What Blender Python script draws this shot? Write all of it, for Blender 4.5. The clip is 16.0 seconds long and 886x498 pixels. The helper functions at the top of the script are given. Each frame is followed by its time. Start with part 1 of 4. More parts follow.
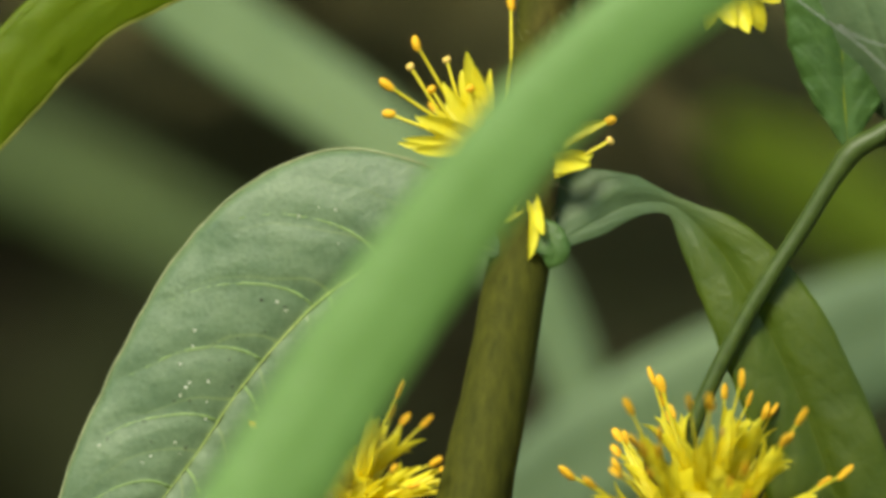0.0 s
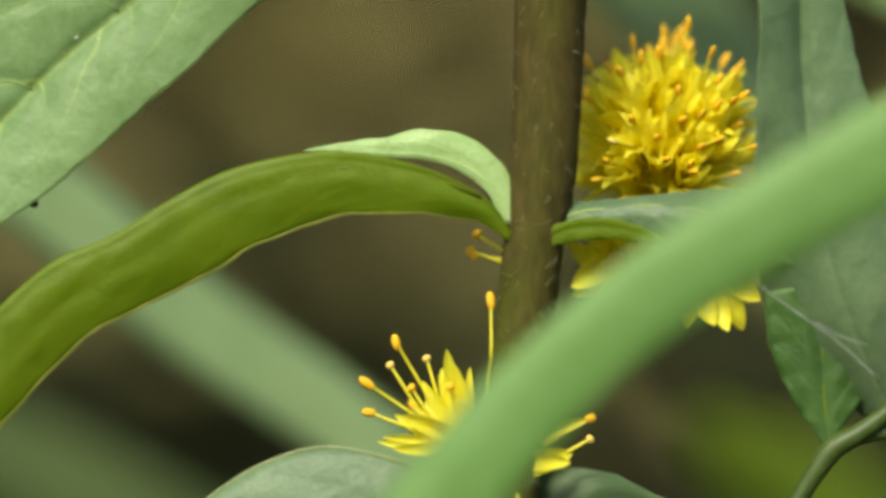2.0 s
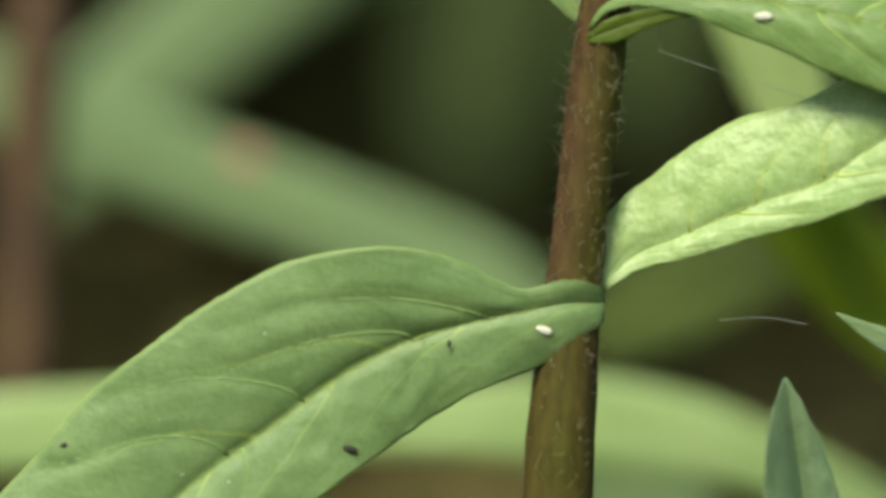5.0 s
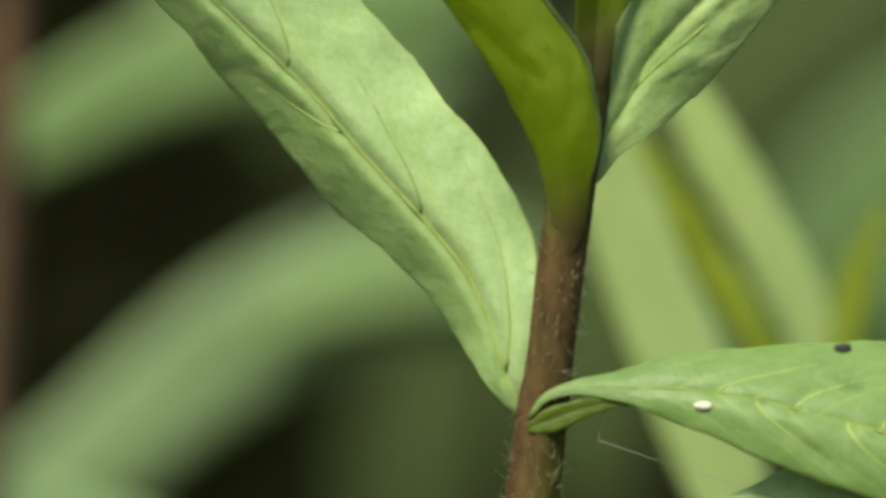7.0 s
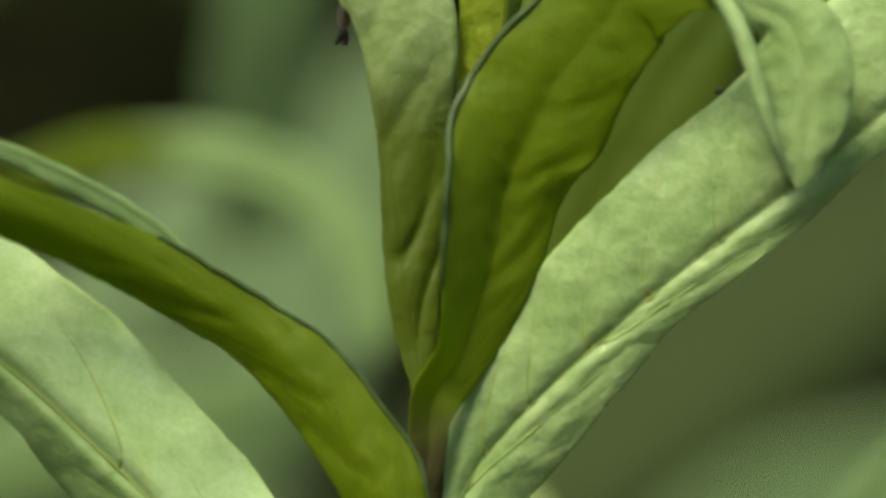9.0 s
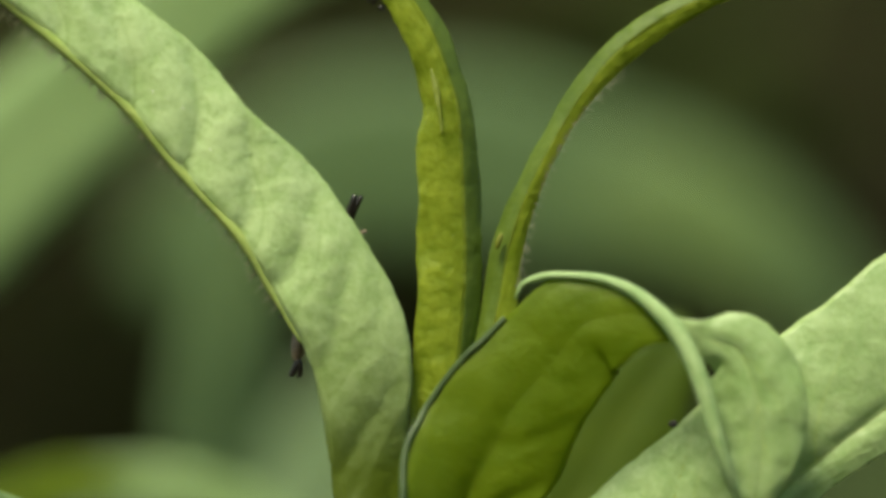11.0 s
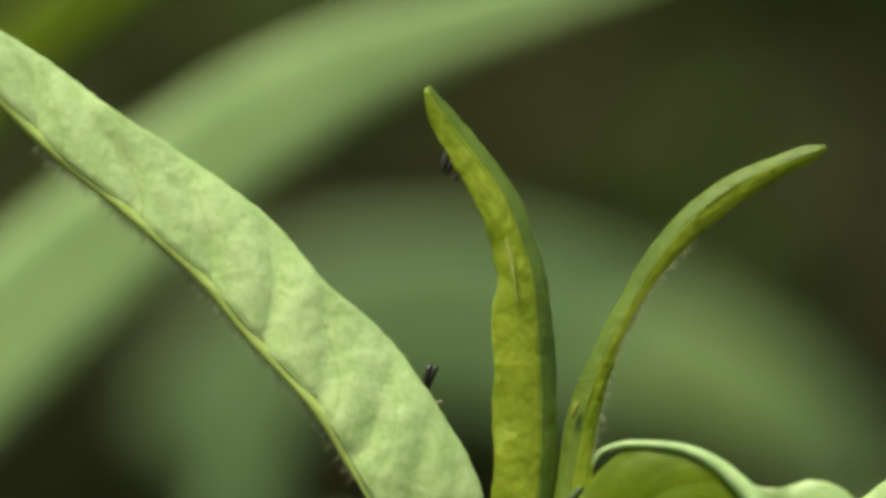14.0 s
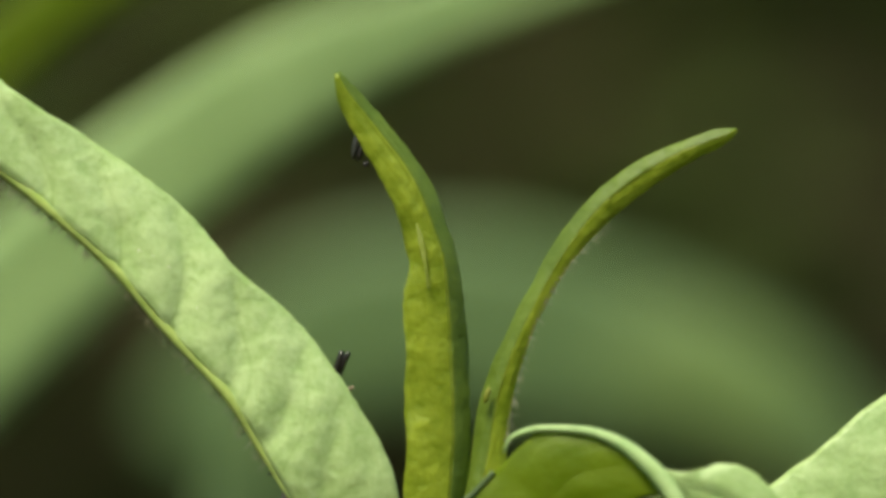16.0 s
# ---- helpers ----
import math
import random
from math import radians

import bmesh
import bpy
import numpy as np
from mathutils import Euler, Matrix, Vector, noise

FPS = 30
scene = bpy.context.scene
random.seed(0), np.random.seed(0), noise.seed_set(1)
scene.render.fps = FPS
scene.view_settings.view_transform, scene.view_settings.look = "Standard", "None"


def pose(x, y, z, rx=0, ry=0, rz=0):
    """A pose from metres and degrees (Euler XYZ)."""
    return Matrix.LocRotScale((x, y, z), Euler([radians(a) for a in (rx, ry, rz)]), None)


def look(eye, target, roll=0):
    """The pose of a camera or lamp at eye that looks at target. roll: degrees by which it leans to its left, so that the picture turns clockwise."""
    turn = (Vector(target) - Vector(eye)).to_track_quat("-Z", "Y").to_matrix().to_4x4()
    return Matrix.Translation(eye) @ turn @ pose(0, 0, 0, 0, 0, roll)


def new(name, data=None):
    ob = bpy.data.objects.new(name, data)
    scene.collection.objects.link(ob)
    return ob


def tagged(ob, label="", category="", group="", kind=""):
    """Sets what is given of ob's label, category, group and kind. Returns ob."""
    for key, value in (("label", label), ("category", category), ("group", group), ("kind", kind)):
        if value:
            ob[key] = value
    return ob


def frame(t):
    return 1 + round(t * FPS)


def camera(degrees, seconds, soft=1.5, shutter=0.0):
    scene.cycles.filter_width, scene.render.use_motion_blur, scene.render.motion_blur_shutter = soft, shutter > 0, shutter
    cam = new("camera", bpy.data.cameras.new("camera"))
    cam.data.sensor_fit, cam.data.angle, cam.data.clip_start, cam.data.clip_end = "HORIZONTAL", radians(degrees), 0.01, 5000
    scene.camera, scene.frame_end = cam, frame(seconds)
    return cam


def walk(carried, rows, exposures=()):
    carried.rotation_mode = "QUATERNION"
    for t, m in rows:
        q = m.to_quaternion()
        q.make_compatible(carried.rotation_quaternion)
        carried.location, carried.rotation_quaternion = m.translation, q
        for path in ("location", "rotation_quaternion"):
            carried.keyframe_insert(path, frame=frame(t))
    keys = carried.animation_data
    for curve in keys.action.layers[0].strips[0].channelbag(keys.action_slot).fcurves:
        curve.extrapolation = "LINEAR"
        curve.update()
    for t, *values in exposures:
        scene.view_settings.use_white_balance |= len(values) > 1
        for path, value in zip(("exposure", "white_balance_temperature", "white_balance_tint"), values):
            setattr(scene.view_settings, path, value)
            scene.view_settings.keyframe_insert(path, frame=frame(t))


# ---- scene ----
# A close view of one flowering loosestrife stem: the camera stands on a tripod 0.43 m away and tilts up along the stem.
FOV = 10.0
REACH = 0.43                                   # from the lens to the stem
EYE = Vector((0.0, -REACH, 0.25))
UNIT = REACH * math.tan(radians(FOV / 2)) / 784   # drafting unit, one pixel of the view at the stem: about 0.048 mm
TILT0 = radians(-12.0)                         # tilt of the first view
STEP = UNIT / REACH                            # radians per drafting unit


def spot(u, h, d=0.0):
    """A place set on an arc round the lens to fit the camera's view: u units across, h units up, d units behind the
    stem.
    """
    pan, tilt = (u - 784) * STEP, TILT0 + (h + 441) * STEP
    r = REACH + d * UNIT
    return EYE + Vector((math.sin(pan) * math.cos(tilt), math.cos(pan) * math.cos(tilt), math.sin(tilt))) * r


# ---- camera and its way: seconds, drift across and up ----
DRIFT = [
    (0.0, 0, 0), (0.5, -27, 124), (1.0, -30, 248), (1.5, -29, 366), (2.0, -36, 528), (2.5, -30, 704), (3.0, -29, 863),
    (3.5, -36, 1007), (4.0, -30, 1159), (4.2, -27, 1225), (6.3, -30, 1892), (6.5, -42, 1961), (7.0, -134, 2170),
    (7.5, -299, 2346), (8.0, -373, 2555), (8.5, -397, 2732), (8.7, -412, 2792), (10.8, -497, 3405), (11.0, -512, 3467),
    (11.5, -520, 3614), (12.0, -590, 3762), (12.3, -588, 3782), (12.5, -570, 3780), (13.0, -540, 3772),
    (13.5, -510, 3762), (14.0, -485, 3754), (14.5, -470, 3750), (15.0, -470, 3750), (15.5, -470, 3752), (16.0, -470, 3755)]


def aim(x, y):
    return pose(*EYE, 90 + math.degrees(TILT0 + y * STEP), 0, math.degrees(x * STEP))


cam = camera(FOV, 16.0, soft=3.8)
cam.data.dof.use_dof = True
cam.data.dof.focus_distance = REACH
cam.data.dof.aperture_fstop = 8.4
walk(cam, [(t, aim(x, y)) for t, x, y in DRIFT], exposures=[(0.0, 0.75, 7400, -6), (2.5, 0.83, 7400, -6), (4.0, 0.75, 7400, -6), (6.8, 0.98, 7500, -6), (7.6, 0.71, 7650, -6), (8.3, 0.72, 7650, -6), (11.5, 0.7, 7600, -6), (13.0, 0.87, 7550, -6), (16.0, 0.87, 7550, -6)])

# ---- light: bright overcast sky over a shaded bank ----
world = bpy.data.worlds.new("sky")
scene.world = world
world.use_nodes = True
wn = world.node_tree.nodes
sky = wn.new("ShaderNodeTexSky")
sky.sky_type, sky.sun_disc = "NISHITA", False
sky.sun_elevation, sky.sun_rotation = radians(50), radians(207)
world.node_tree.links.new(sky.outputs[0], wn["Background"].inputs[0])
wn["Background"].inputs[1].default_value = 0.15
sun_data = bpy.data.lights.new("sun", "SUN")
sun_data.energy, sun_data.angle, sun_data.color = 3.4, radians(20), (1.0, 0.95, 0.84)
sun = new("sun", sun_data)
sun.matrix_world = look((-1.0, -2.0, 2.7), (0, 0, 0))


# ---- materials ----
class Shade:
    """Small builder for node materials."""

    def __init__(self, name):
        self.mat = bpy.data.materials.new(name)
        self.mat.use_nodes = True
        self.n, self.l = self.mat.node_tree.nodes, self.mat.node_tree.links
        self.bsdf = self.n["Principled BSDF"]
        self.out = self.n["Material Output"]

    def node(self, kind, **inputs):
        nd = self.n.new(kind)
        for key, value in inputs.items():
            self.put(nd.inputs[key.replace("_", " ")], value)
        return nd

    def put(self, socket, value):
        if isinstance(value, bpy.types.NodeSocket):
            self.l.new(value, socket)
        else:
            socket.default_value = value

    def math(self, op, a, b=0.0, c=0.0):
        nd = self.n.new("ShaderNodeMath")
        nd.operation = op
        for i, value in enumerate((a, b, c)):
            self.put(nd.inputs[i], value)
        return nd.outputs[0]

    def noise(self, scale, detail=3.0, rough=0.55, vector=None):
        nd = self.node("ShaderNodeTexNoise", Scale=scale, Detail=detail, Roughness=rough)
        if vector is None:
            vector = self.node("ShaderNodeTexCoord").outputs["Object"]
        self.l.new(vector, nd.inputs["Vector"])
        return nd.outputs["Fac"]

    def ramp(self, fac, *stops):
        nd = self.n.new("ShaderNodeValToRGB")
        el = nd.color_ramp.elements
        while len(el) < len(stops):
            el.new(0.5)
        for e, (p, c) in zip(el, stops):
            e.position, e.color = p, (*c, 1)
        self.put(nd.inputs[0], fac)
        return nd.outputs[0]

    def mix(self, fac, a, b, blend="MIX"):
        nd = self.n.new("ShaderNodeMix")
        nd.data_type, nd.blend_type = "RGBA", blend
        self.put(nd.inputs[0], fac)
        self.put(nd.inputs[6], a if isinstance(a, bpy.types.NodeSocket) else (*a, 1))
        self.put(nd.inputs[7], b if isinstance(b, bpy.types.NodeSocket) else (*b, 1))
        return nd.outputs[2]

    def bump(self, height, strength=0.3, distance=0.0002):
        nd = self.node("ShaderNodeBump", Strength=strength, Distance=distance, Height=height)
        self.l.new(nd.outputs[0], self.bsdf.inputs["Normal"])
        return nd.outputs[0]


def leaf_material(name, dark, light, vein, through_colour, sheer=0.35, rough=0.5, veins=9.0, vein_amount=0.6, pucker=0.6, foot=None, crinkle=0.6, gloss=0.45, speckle=0.0, slant=1.9, keel=0.5):
    """Leaf skin: mottled blade, paler midrib and slanting side veins, some light passing through."""
    s = Shade(name)
    uv = s.node("ShaderNodeSeparateXYZ", Vector=s.node("ShaderNodeTexCoord").outputs["UV"])
    along, side = uv.outputs[0], uv.outputs[1]
    reach = s.math("ABSOLUTE", s.math("MULTIPLY_ADD", side, 2.0, -1.0))
    wob = s.noise(95.0, 2.0)
    rib = s.math("SUBTRACT", 1.0, s.math("SMOOTH_MIN", s.math("MULTIPLY", reach, 16.0), 1.0, 0.3))
    phase = s.math("ADD", s.math("MULTIPLY_ADD", along, veins, s.math("MULTIPLY", s.math("POWER", reach, 1.4), -slant)),
                   s.math("MULTIPLY", wob, 0.7))
    offset = s.math("MULTIPLY", s.math("GREATER_THAN", side, 0.5), 0.45)
    saw = s.math("ABSOLUTE", s.math("SUBTRACT", s.math("FRACT", s.math("ADD", phase, offset)), 0.5))
    line = s.math("MAXIMUM", s.math("SUBTRACT", 1.0, s.math("MULTIPLY", saw, 26.0)), 0.0)
    fade = s.math("MULTIPLY", line, s.math("MAXIMUM", s.math("SUBTRACT", 1.0, s.math("MULTIPLY", reach, 1.05)), 0.0))
    lines = s.math("MINIMUM", s.math("ADD", s.math("MULTIPLY", rib, 0.35), s.math("MULTIPLY", fade, 0.9)), 1.0)
    patch, grain = s.noise(140.0, 4.0), s.noise(1900.0, 3.0, 0.7)
    cells = s.noise(520.0, 2.0, 0.5)
    mottle = s.math("ADD", s.math("ADD", s.math("MULTIPLY", patch, 0.35), s.math("MULTIPLY", cells, 0.25)), s.math("MULTIPLY", grain, 0.4))
    base = s.ramp(mottle, (0.38, dark), (0.6, light))
    margin = s.math("MULTIPLY", s.math("MAXIMUM", s.math("SUBTRACT", reach, 0.95), 0.0), 9.0)
    colour = s.mix(s.math("MULTIPLY", s.math("MAXIMUM", lines, margin), vein_amount), base, vein)
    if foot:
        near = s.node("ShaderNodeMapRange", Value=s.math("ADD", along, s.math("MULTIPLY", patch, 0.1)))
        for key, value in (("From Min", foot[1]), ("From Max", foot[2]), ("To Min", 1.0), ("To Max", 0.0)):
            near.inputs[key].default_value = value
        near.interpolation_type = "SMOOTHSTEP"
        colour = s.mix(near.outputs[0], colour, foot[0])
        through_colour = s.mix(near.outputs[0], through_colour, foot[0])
    if speckle:
        dots = s.ramp(s.noise(3600.0, 2.0, 0.6), (0.55, (0, 0, 0)), (0.75, (1, 1, 1)))
        colour = s.mix(s.math("MULTIPLY", dots, speckle), colour, tuple(0.35 * c for c in dark))
    s.put(s.bsdf.inputs["Base Color"], colour)
    s.put(s.bsdf.inputs["Roughness"], rough)
    s.put(s.bsdf.inputs["Specular IOR Level"], gloss)
    pillow = s.math("SUBTRACT", s.math("MULTIPLY", s.math("MINIMUM", saw, 0.2), pucker), s.math("MULTIPLY", rib, keel))
    height = s.math("ADD", pillow, s.math("ADD", s.math("MULTIPLY_ADD", cells, crinkle, s.math("MULTIPLY", patch, 1.2)), s.math("MULTIPLY", grain, 0.35)))
    normal = s.bump(height, 0.45, 0.0004)
    thin = s.node("ShaderNodeBsdfTranslucent", Normal=normal)
    s.put(thin.inputs[0], s.mix(s.math("MULTIPLY", lines, 0.35), s.mix(mottle, through_colour, light), vein))
    both = s.node("ShaderNodeMixShader")
    s.put(both.inputs[0], sheer)
    s.l.new(s.bsdf.outputs[0], both.inputs[1])
    s.l.new(thin.outputs[0], both.inputs[2])
    s.l.new(both.outputs[0], s.out.inputs[0])
    return s.mat


def plain_material(name, dark, light, scale=300.0, rough=0.6, sheer=0.0, bump=0.3, distance=0.0002, gloss=0.4):
    s = Shade(name)
    n = s.noise(scale, 4.0, 0.65)
    colour = s.ramp(n, (0.33, dark), (0.67, light))
    s.put(s.bsdf.inputs["Base Color"], colour)
    s.put(s.bsdf.inputs["Roughness"], rough)
    s.put(s.bsdf.inputs["Specular IOR Level"], gloss)
    normal = s.bump(n, bump, distance)
    if sheer:
        thin = s.node("ShaderNodeBsdfTranslucent", Color=colour, Normal=normal)
        both = s.node("ShaderNodeMixShader")
        s.put(both.inputs[0], sheer)
        s.l.new(s.bsdf.outputs[0], both.inputs[1])
        s.l.new(thin.outputs[0], both.inputs[2])
        s.l.new(both.outputs[0], s.out.inputs[0])
    return s.mat


def stem_material():
    """Olive skin flushed with reddish brown, streaked lengthwise."""
    s = Shade("stem_skin")
    co = s.node("ShaderNodeTexCoord").outputs["Object"]
    flat = s.node("ShaderNodeMapping", Vector=co)
    flat.inputs["Scale"].default_value = (1, 1, 0.3)
    streak = s.noise(1400.0, 4.0, 0.6, flat.outputs[0])
    blotch = s.noise(130.0, 4.0, 0.65)
    green = s.ramp(streak, (0.3, (0.034, 0.037, 0.004)), (0.7, (0.066, 0.066, 0.008)))
    red = s.ramp(streak, (0.3, (0.04, 0.022, 0.009)), (0.7, (0.088, 0.049, 0.021)))
    uv = s.node("ShaderNodeSeparateXYZ", Vector=s.node("ShaderNodeTexCoord").outputs["UV"])
    flush = s.math("ADD", uv.outputs[0], s.math("MULTIPLY_ADD", blotch, 0.9, -0.45))
    s.put(s.bsdf.inputs["Base Color"], s.mix(s.math("MAXIMUM", s.math("MINIMUM", flush, 1.0), 0.0), green, red))
    s.put(s.bsdf.inputs["Roughness"], 0.75)
    s.put(s.bsdf.inputs["Specular IOR Level"], 0.15)
    s.bump(s.math("ADD", s.math("ADD", streak, s.noise(4200.0, 2.0, 0.6)), s.math("MULTIPLY", blotch, 0.6)), 0.45, 0.00018)
    return s.mat


LEAF_TOP = leaf_material("leaf_top", (0.145, 0.235, 0.085), (0.215, 0.315, 0.128), (0.39, 0.48, 0.13), (0.26, 0.4, 0.06), 0.35, vein_amount=0.75, pucker=0.7, speckle=0.3)
LEAF_PALE = leaf_material("leaf_young", (0.27, 0.4, 0.14), (0.44, 0.56, 0.26), (0.5, 0.58, 0.16), (0.4, 0.55, 0.1), 0.35, 0.4, vein_amount=0.5, pucker=0.7, crinkle=1.3)
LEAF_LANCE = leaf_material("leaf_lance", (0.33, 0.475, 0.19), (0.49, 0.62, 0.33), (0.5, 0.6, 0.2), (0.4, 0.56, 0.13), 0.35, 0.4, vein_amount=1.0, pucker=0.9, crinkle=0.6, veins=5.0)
# smoother lower half of the lance leaf, its shade put into a darker colour
LEAF_LANCE_SHADED = leaf_material("leaf_lance_smooth_shaded", (0.25, 0.38, 0.13), (0.38, 0.5, 0.22), (0.4, 0.5, 0.17), (0.4, 0.55, 0.1), 0.35, 0.45, vein_amount=0.2, pucker=0.1, crinkle=1.0)
LEAF_BRIGHT = leaf_material("leaf_bright", (0.33, 0.44, 0.16), (0.41, 0.51, 0.22), (0.5, 0.58, 0.18), (0.4, 0.54, 0.11), 0.35, 0.45, vein_amount=0.3)
LEAF_FRESH = leaf_material("leaf_fresh", (0.13, 0.215, 0.06), (0.2, 0.3, 0.098), (0.34, 0.42, 0.09), (0.24, 0.38, 0.05), 0.35, 0.45, vein_amount=0.6, pucker=0.7)
# dark olive foot on the next two: shade at the leaf base, put into colour
LEAF_SHADE_FOOT = leaf_material("leaf_young_shade_foot", (0.31, 0.44, 0.155), (0.53, 0.65, 0.32), (0.24, 0.36, 0.09), (0.45, 0.6, 0.12), 0.3, 0.36, vein_amount=0.6, pucker=2.2, foot=((0.09, 0.125, 0.012), 0.34, 0.64), crinkle=1.3, slant=1.1)
LEAF_SHADE_FOOT_EDGE = leaf_material("leaf_young_edge", (0.33, 0.46, 0.16), (0.5, 0.61, 0.29), (0.5, 0.6, 0.2), (0.45, 0.6, 0.12), 0.3, 0.36, vein_amount=0.0, pucker=0.0, foot=((0.09, 0.125, 0.012), 0.34, 0.64), crinkle=0.8)
LEAF_OLD = leaf_material("leaf_dark_bluish", (0.085, 0.14, 0.07), (0.14, 0.2, 0.105), (0.27, 0.34, 0.11), (0.13, 0.22, 0.06), 0.25, vein_amount=0.5, speckle=0.45)
LEAF_OLD_PLAIN = leaf_material("leaf_dark_bluish_plain", (0.085, 0.14, 0.065), (0.14, 0.2, 0.1), (0.17, 0.24, 0.1), (0.13, 0.22, 0.06), 0.25, vein_amount=0.25)
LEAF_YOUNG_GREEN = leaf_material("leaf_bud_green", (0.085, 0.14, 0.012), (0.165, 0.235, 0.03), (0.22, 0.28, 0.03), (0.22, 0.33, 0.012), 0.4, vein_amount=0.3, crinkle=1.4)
# dark copy of the underside skin, with shade put into the colour
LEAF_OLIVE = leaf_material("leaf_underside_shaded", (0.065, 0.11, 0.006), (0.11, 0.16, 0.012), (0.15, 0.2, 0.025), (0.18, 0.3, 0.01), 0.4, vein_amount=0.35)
# near-black leaf: deep shade is put into the base colour
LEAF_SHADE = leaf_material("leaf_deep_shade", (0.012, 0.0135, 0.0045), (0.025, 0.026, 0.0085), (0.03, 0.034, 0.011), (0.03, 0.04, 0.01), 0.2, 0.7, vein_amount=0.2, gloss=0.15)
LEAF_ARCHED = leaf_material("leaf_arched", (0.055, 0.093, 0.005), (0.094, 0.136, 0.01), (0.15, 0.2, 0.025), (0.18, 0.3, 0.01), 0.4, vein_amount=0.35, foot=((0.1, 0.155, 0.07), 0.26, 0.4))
RIM_DRY = plain_material("thin_dry_rim", (0.2, 0.23, 0.12), (0.34, 0.35, 0.2), 500, 0.7, gloss=0.2)
RIM_TAN = plain_material("dry_rim", (0.15, 0.17, 0.02), (0.27, 0.26, 0.06), 500, 0.6, 0.3, gloss=0.2)
RIM_SOFT = plain_material("rolled_rim_soft", (0.27, 0.4, 0.15), (0.42, 0.54, 0.25), 700, 0.5, 0.25)
# dark copy of the rim skin: its shaded stretch is put into the colour
RIM_SHADE = plain_material("shaded_rim", (0.03, 0.055, 0.014), (0.06, 0.095, 0.025), 500, 0.5, 0.1)
RIM_PALE = plain_material("rolled_rim_pale", (0.3, 0.4, 0.09), (0.45, 0.53, 0.16), 900, 0.5, 0.2)
LEAF_FAR = leaf_material("leaf_soft_pale", (0.225, 0.34, 0.12), (0.32, 0.44, 0.185), (0.33, 0.43, 0.15), (0.26, 0.4, 0.1), 0.3, vein_amount=0.3)
LEAF_UNDER = leaf_material("leaf_underside", (0.135, 0.2, 0.005), (0.215, 0.29, 0.012), (0.24, 0.3, 0.02), (0.5, 0.64, 0.006), 0.6, vein_amount=0.25, keel=0.1)
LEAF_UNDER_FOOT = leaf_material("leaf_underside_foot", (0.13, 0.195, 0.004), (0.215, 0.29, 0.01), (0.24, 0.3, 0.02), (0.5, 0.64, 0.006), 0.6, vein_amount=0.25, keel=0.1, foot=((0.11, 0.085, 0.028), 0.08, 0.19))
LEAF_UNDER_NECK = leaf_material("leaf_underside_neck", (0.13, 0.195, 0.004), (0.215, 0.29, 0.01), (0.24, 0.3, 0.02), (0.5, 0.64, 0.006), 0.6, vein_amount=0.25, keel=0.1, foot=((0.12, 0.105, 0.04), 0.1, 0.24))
LEAF_MID = leaf_material("leaf_dull", (0.09, 0.148, 0.056), (0.135, 0.205, 0.083), (0.14, 0.2, 0.065), (0.12, 0.2, 0.04), 0.3, vein_amount=0.3, gloss=0.3)
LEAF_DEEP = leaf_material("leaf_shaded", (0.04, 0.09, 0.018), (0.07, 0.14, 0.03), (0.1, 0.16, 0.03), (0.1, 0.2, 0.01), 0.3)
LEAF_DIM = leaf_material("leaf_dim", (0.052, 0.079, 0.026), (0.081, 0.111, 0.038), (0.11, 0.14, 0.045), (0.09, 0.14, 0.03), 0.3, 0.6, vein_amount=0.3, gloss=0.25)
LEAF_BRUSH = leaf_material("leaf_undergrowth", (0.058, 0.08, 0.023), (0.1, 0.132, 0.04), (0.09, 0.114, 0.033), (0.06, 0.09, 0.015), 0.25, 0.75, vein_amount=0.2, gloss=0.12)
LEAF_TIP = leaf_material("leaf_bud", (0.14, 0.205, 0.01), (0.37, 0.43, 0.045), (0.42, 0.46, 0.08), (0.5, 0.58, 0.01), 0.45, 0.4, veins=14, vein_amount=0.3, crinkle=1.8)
BLADE = leaf_material("grass_blade_skin", (0.128, 0.245, 0.057), (0.165, 0.3, 0.083), (0.165, 0.3, 0.09), (0.22, 0.39, 0.06), 0.35, veins=0.0, vein_amount=0.2)
GREY_LEAF = leaf_material("leaf_bluish", (0.15, 0.225, 0.105), (0.225, 0.31, 0.155), (0.31, 0.39, 0.13), (0.2, 0.33, 0.09), 0.3, vein_amount=0.45)
# lit copy of the dull leaf skin, the light put into the colour
LEAF_LIT = leaf_material("leaf_lit_green", (0.125, 0.19, 0.06), (0.185, 0.26, 0.09), (0.2, 0.27, 0.08), (0.16, 0.26, 0.05), 0.3, vein_amount=0.3, gloss=0.3)
STEM = stem_material()
RIB = plain_material("midrib_skin", (0.16, 0.25, 0.07), (0.4, 0.47, 0.12), 240, 0.5, 0.25)
RIB_SOFT = plain_material("side_vein_skin", (0.22, 0.33, 0.09), (0.38, 0.46, 0.12), 240, 0.5, 0.25)
RIB_FAINT = plain_material("vein_faint", (0.19, 0.29, 0.09), (0.25, 0.36, 0.13), 700, 0.5, 0.25)
RIB_OLIVE = plain_material("midrib_olive", (0.13, 0.165, 0.008), (0.2, 0.24, 0.02), 900, 0.5, 0.3)
STALK = plain_material("stalk_skin", (0.032, 0.052, 0.007), (0.052, 0.078, 0.013), 900, 0.5)
HAIR = plain_material("plant_hair", (0.25, 0.24, 0.15), (0.4, 0.38, 0.26), 2000, 0.5, 0.4)
PETAL = plain_material("petal_yellow", (0.88, 0.74, 0.035), (0.95, 0.87, 0.1), 900, 0.45, 0.5)
FILAMENT = plain_material("filament_yellow", (0.68, 0.56, 0.02), (0.82, 0.72, 0.08), 900, 0.45, 0.2)
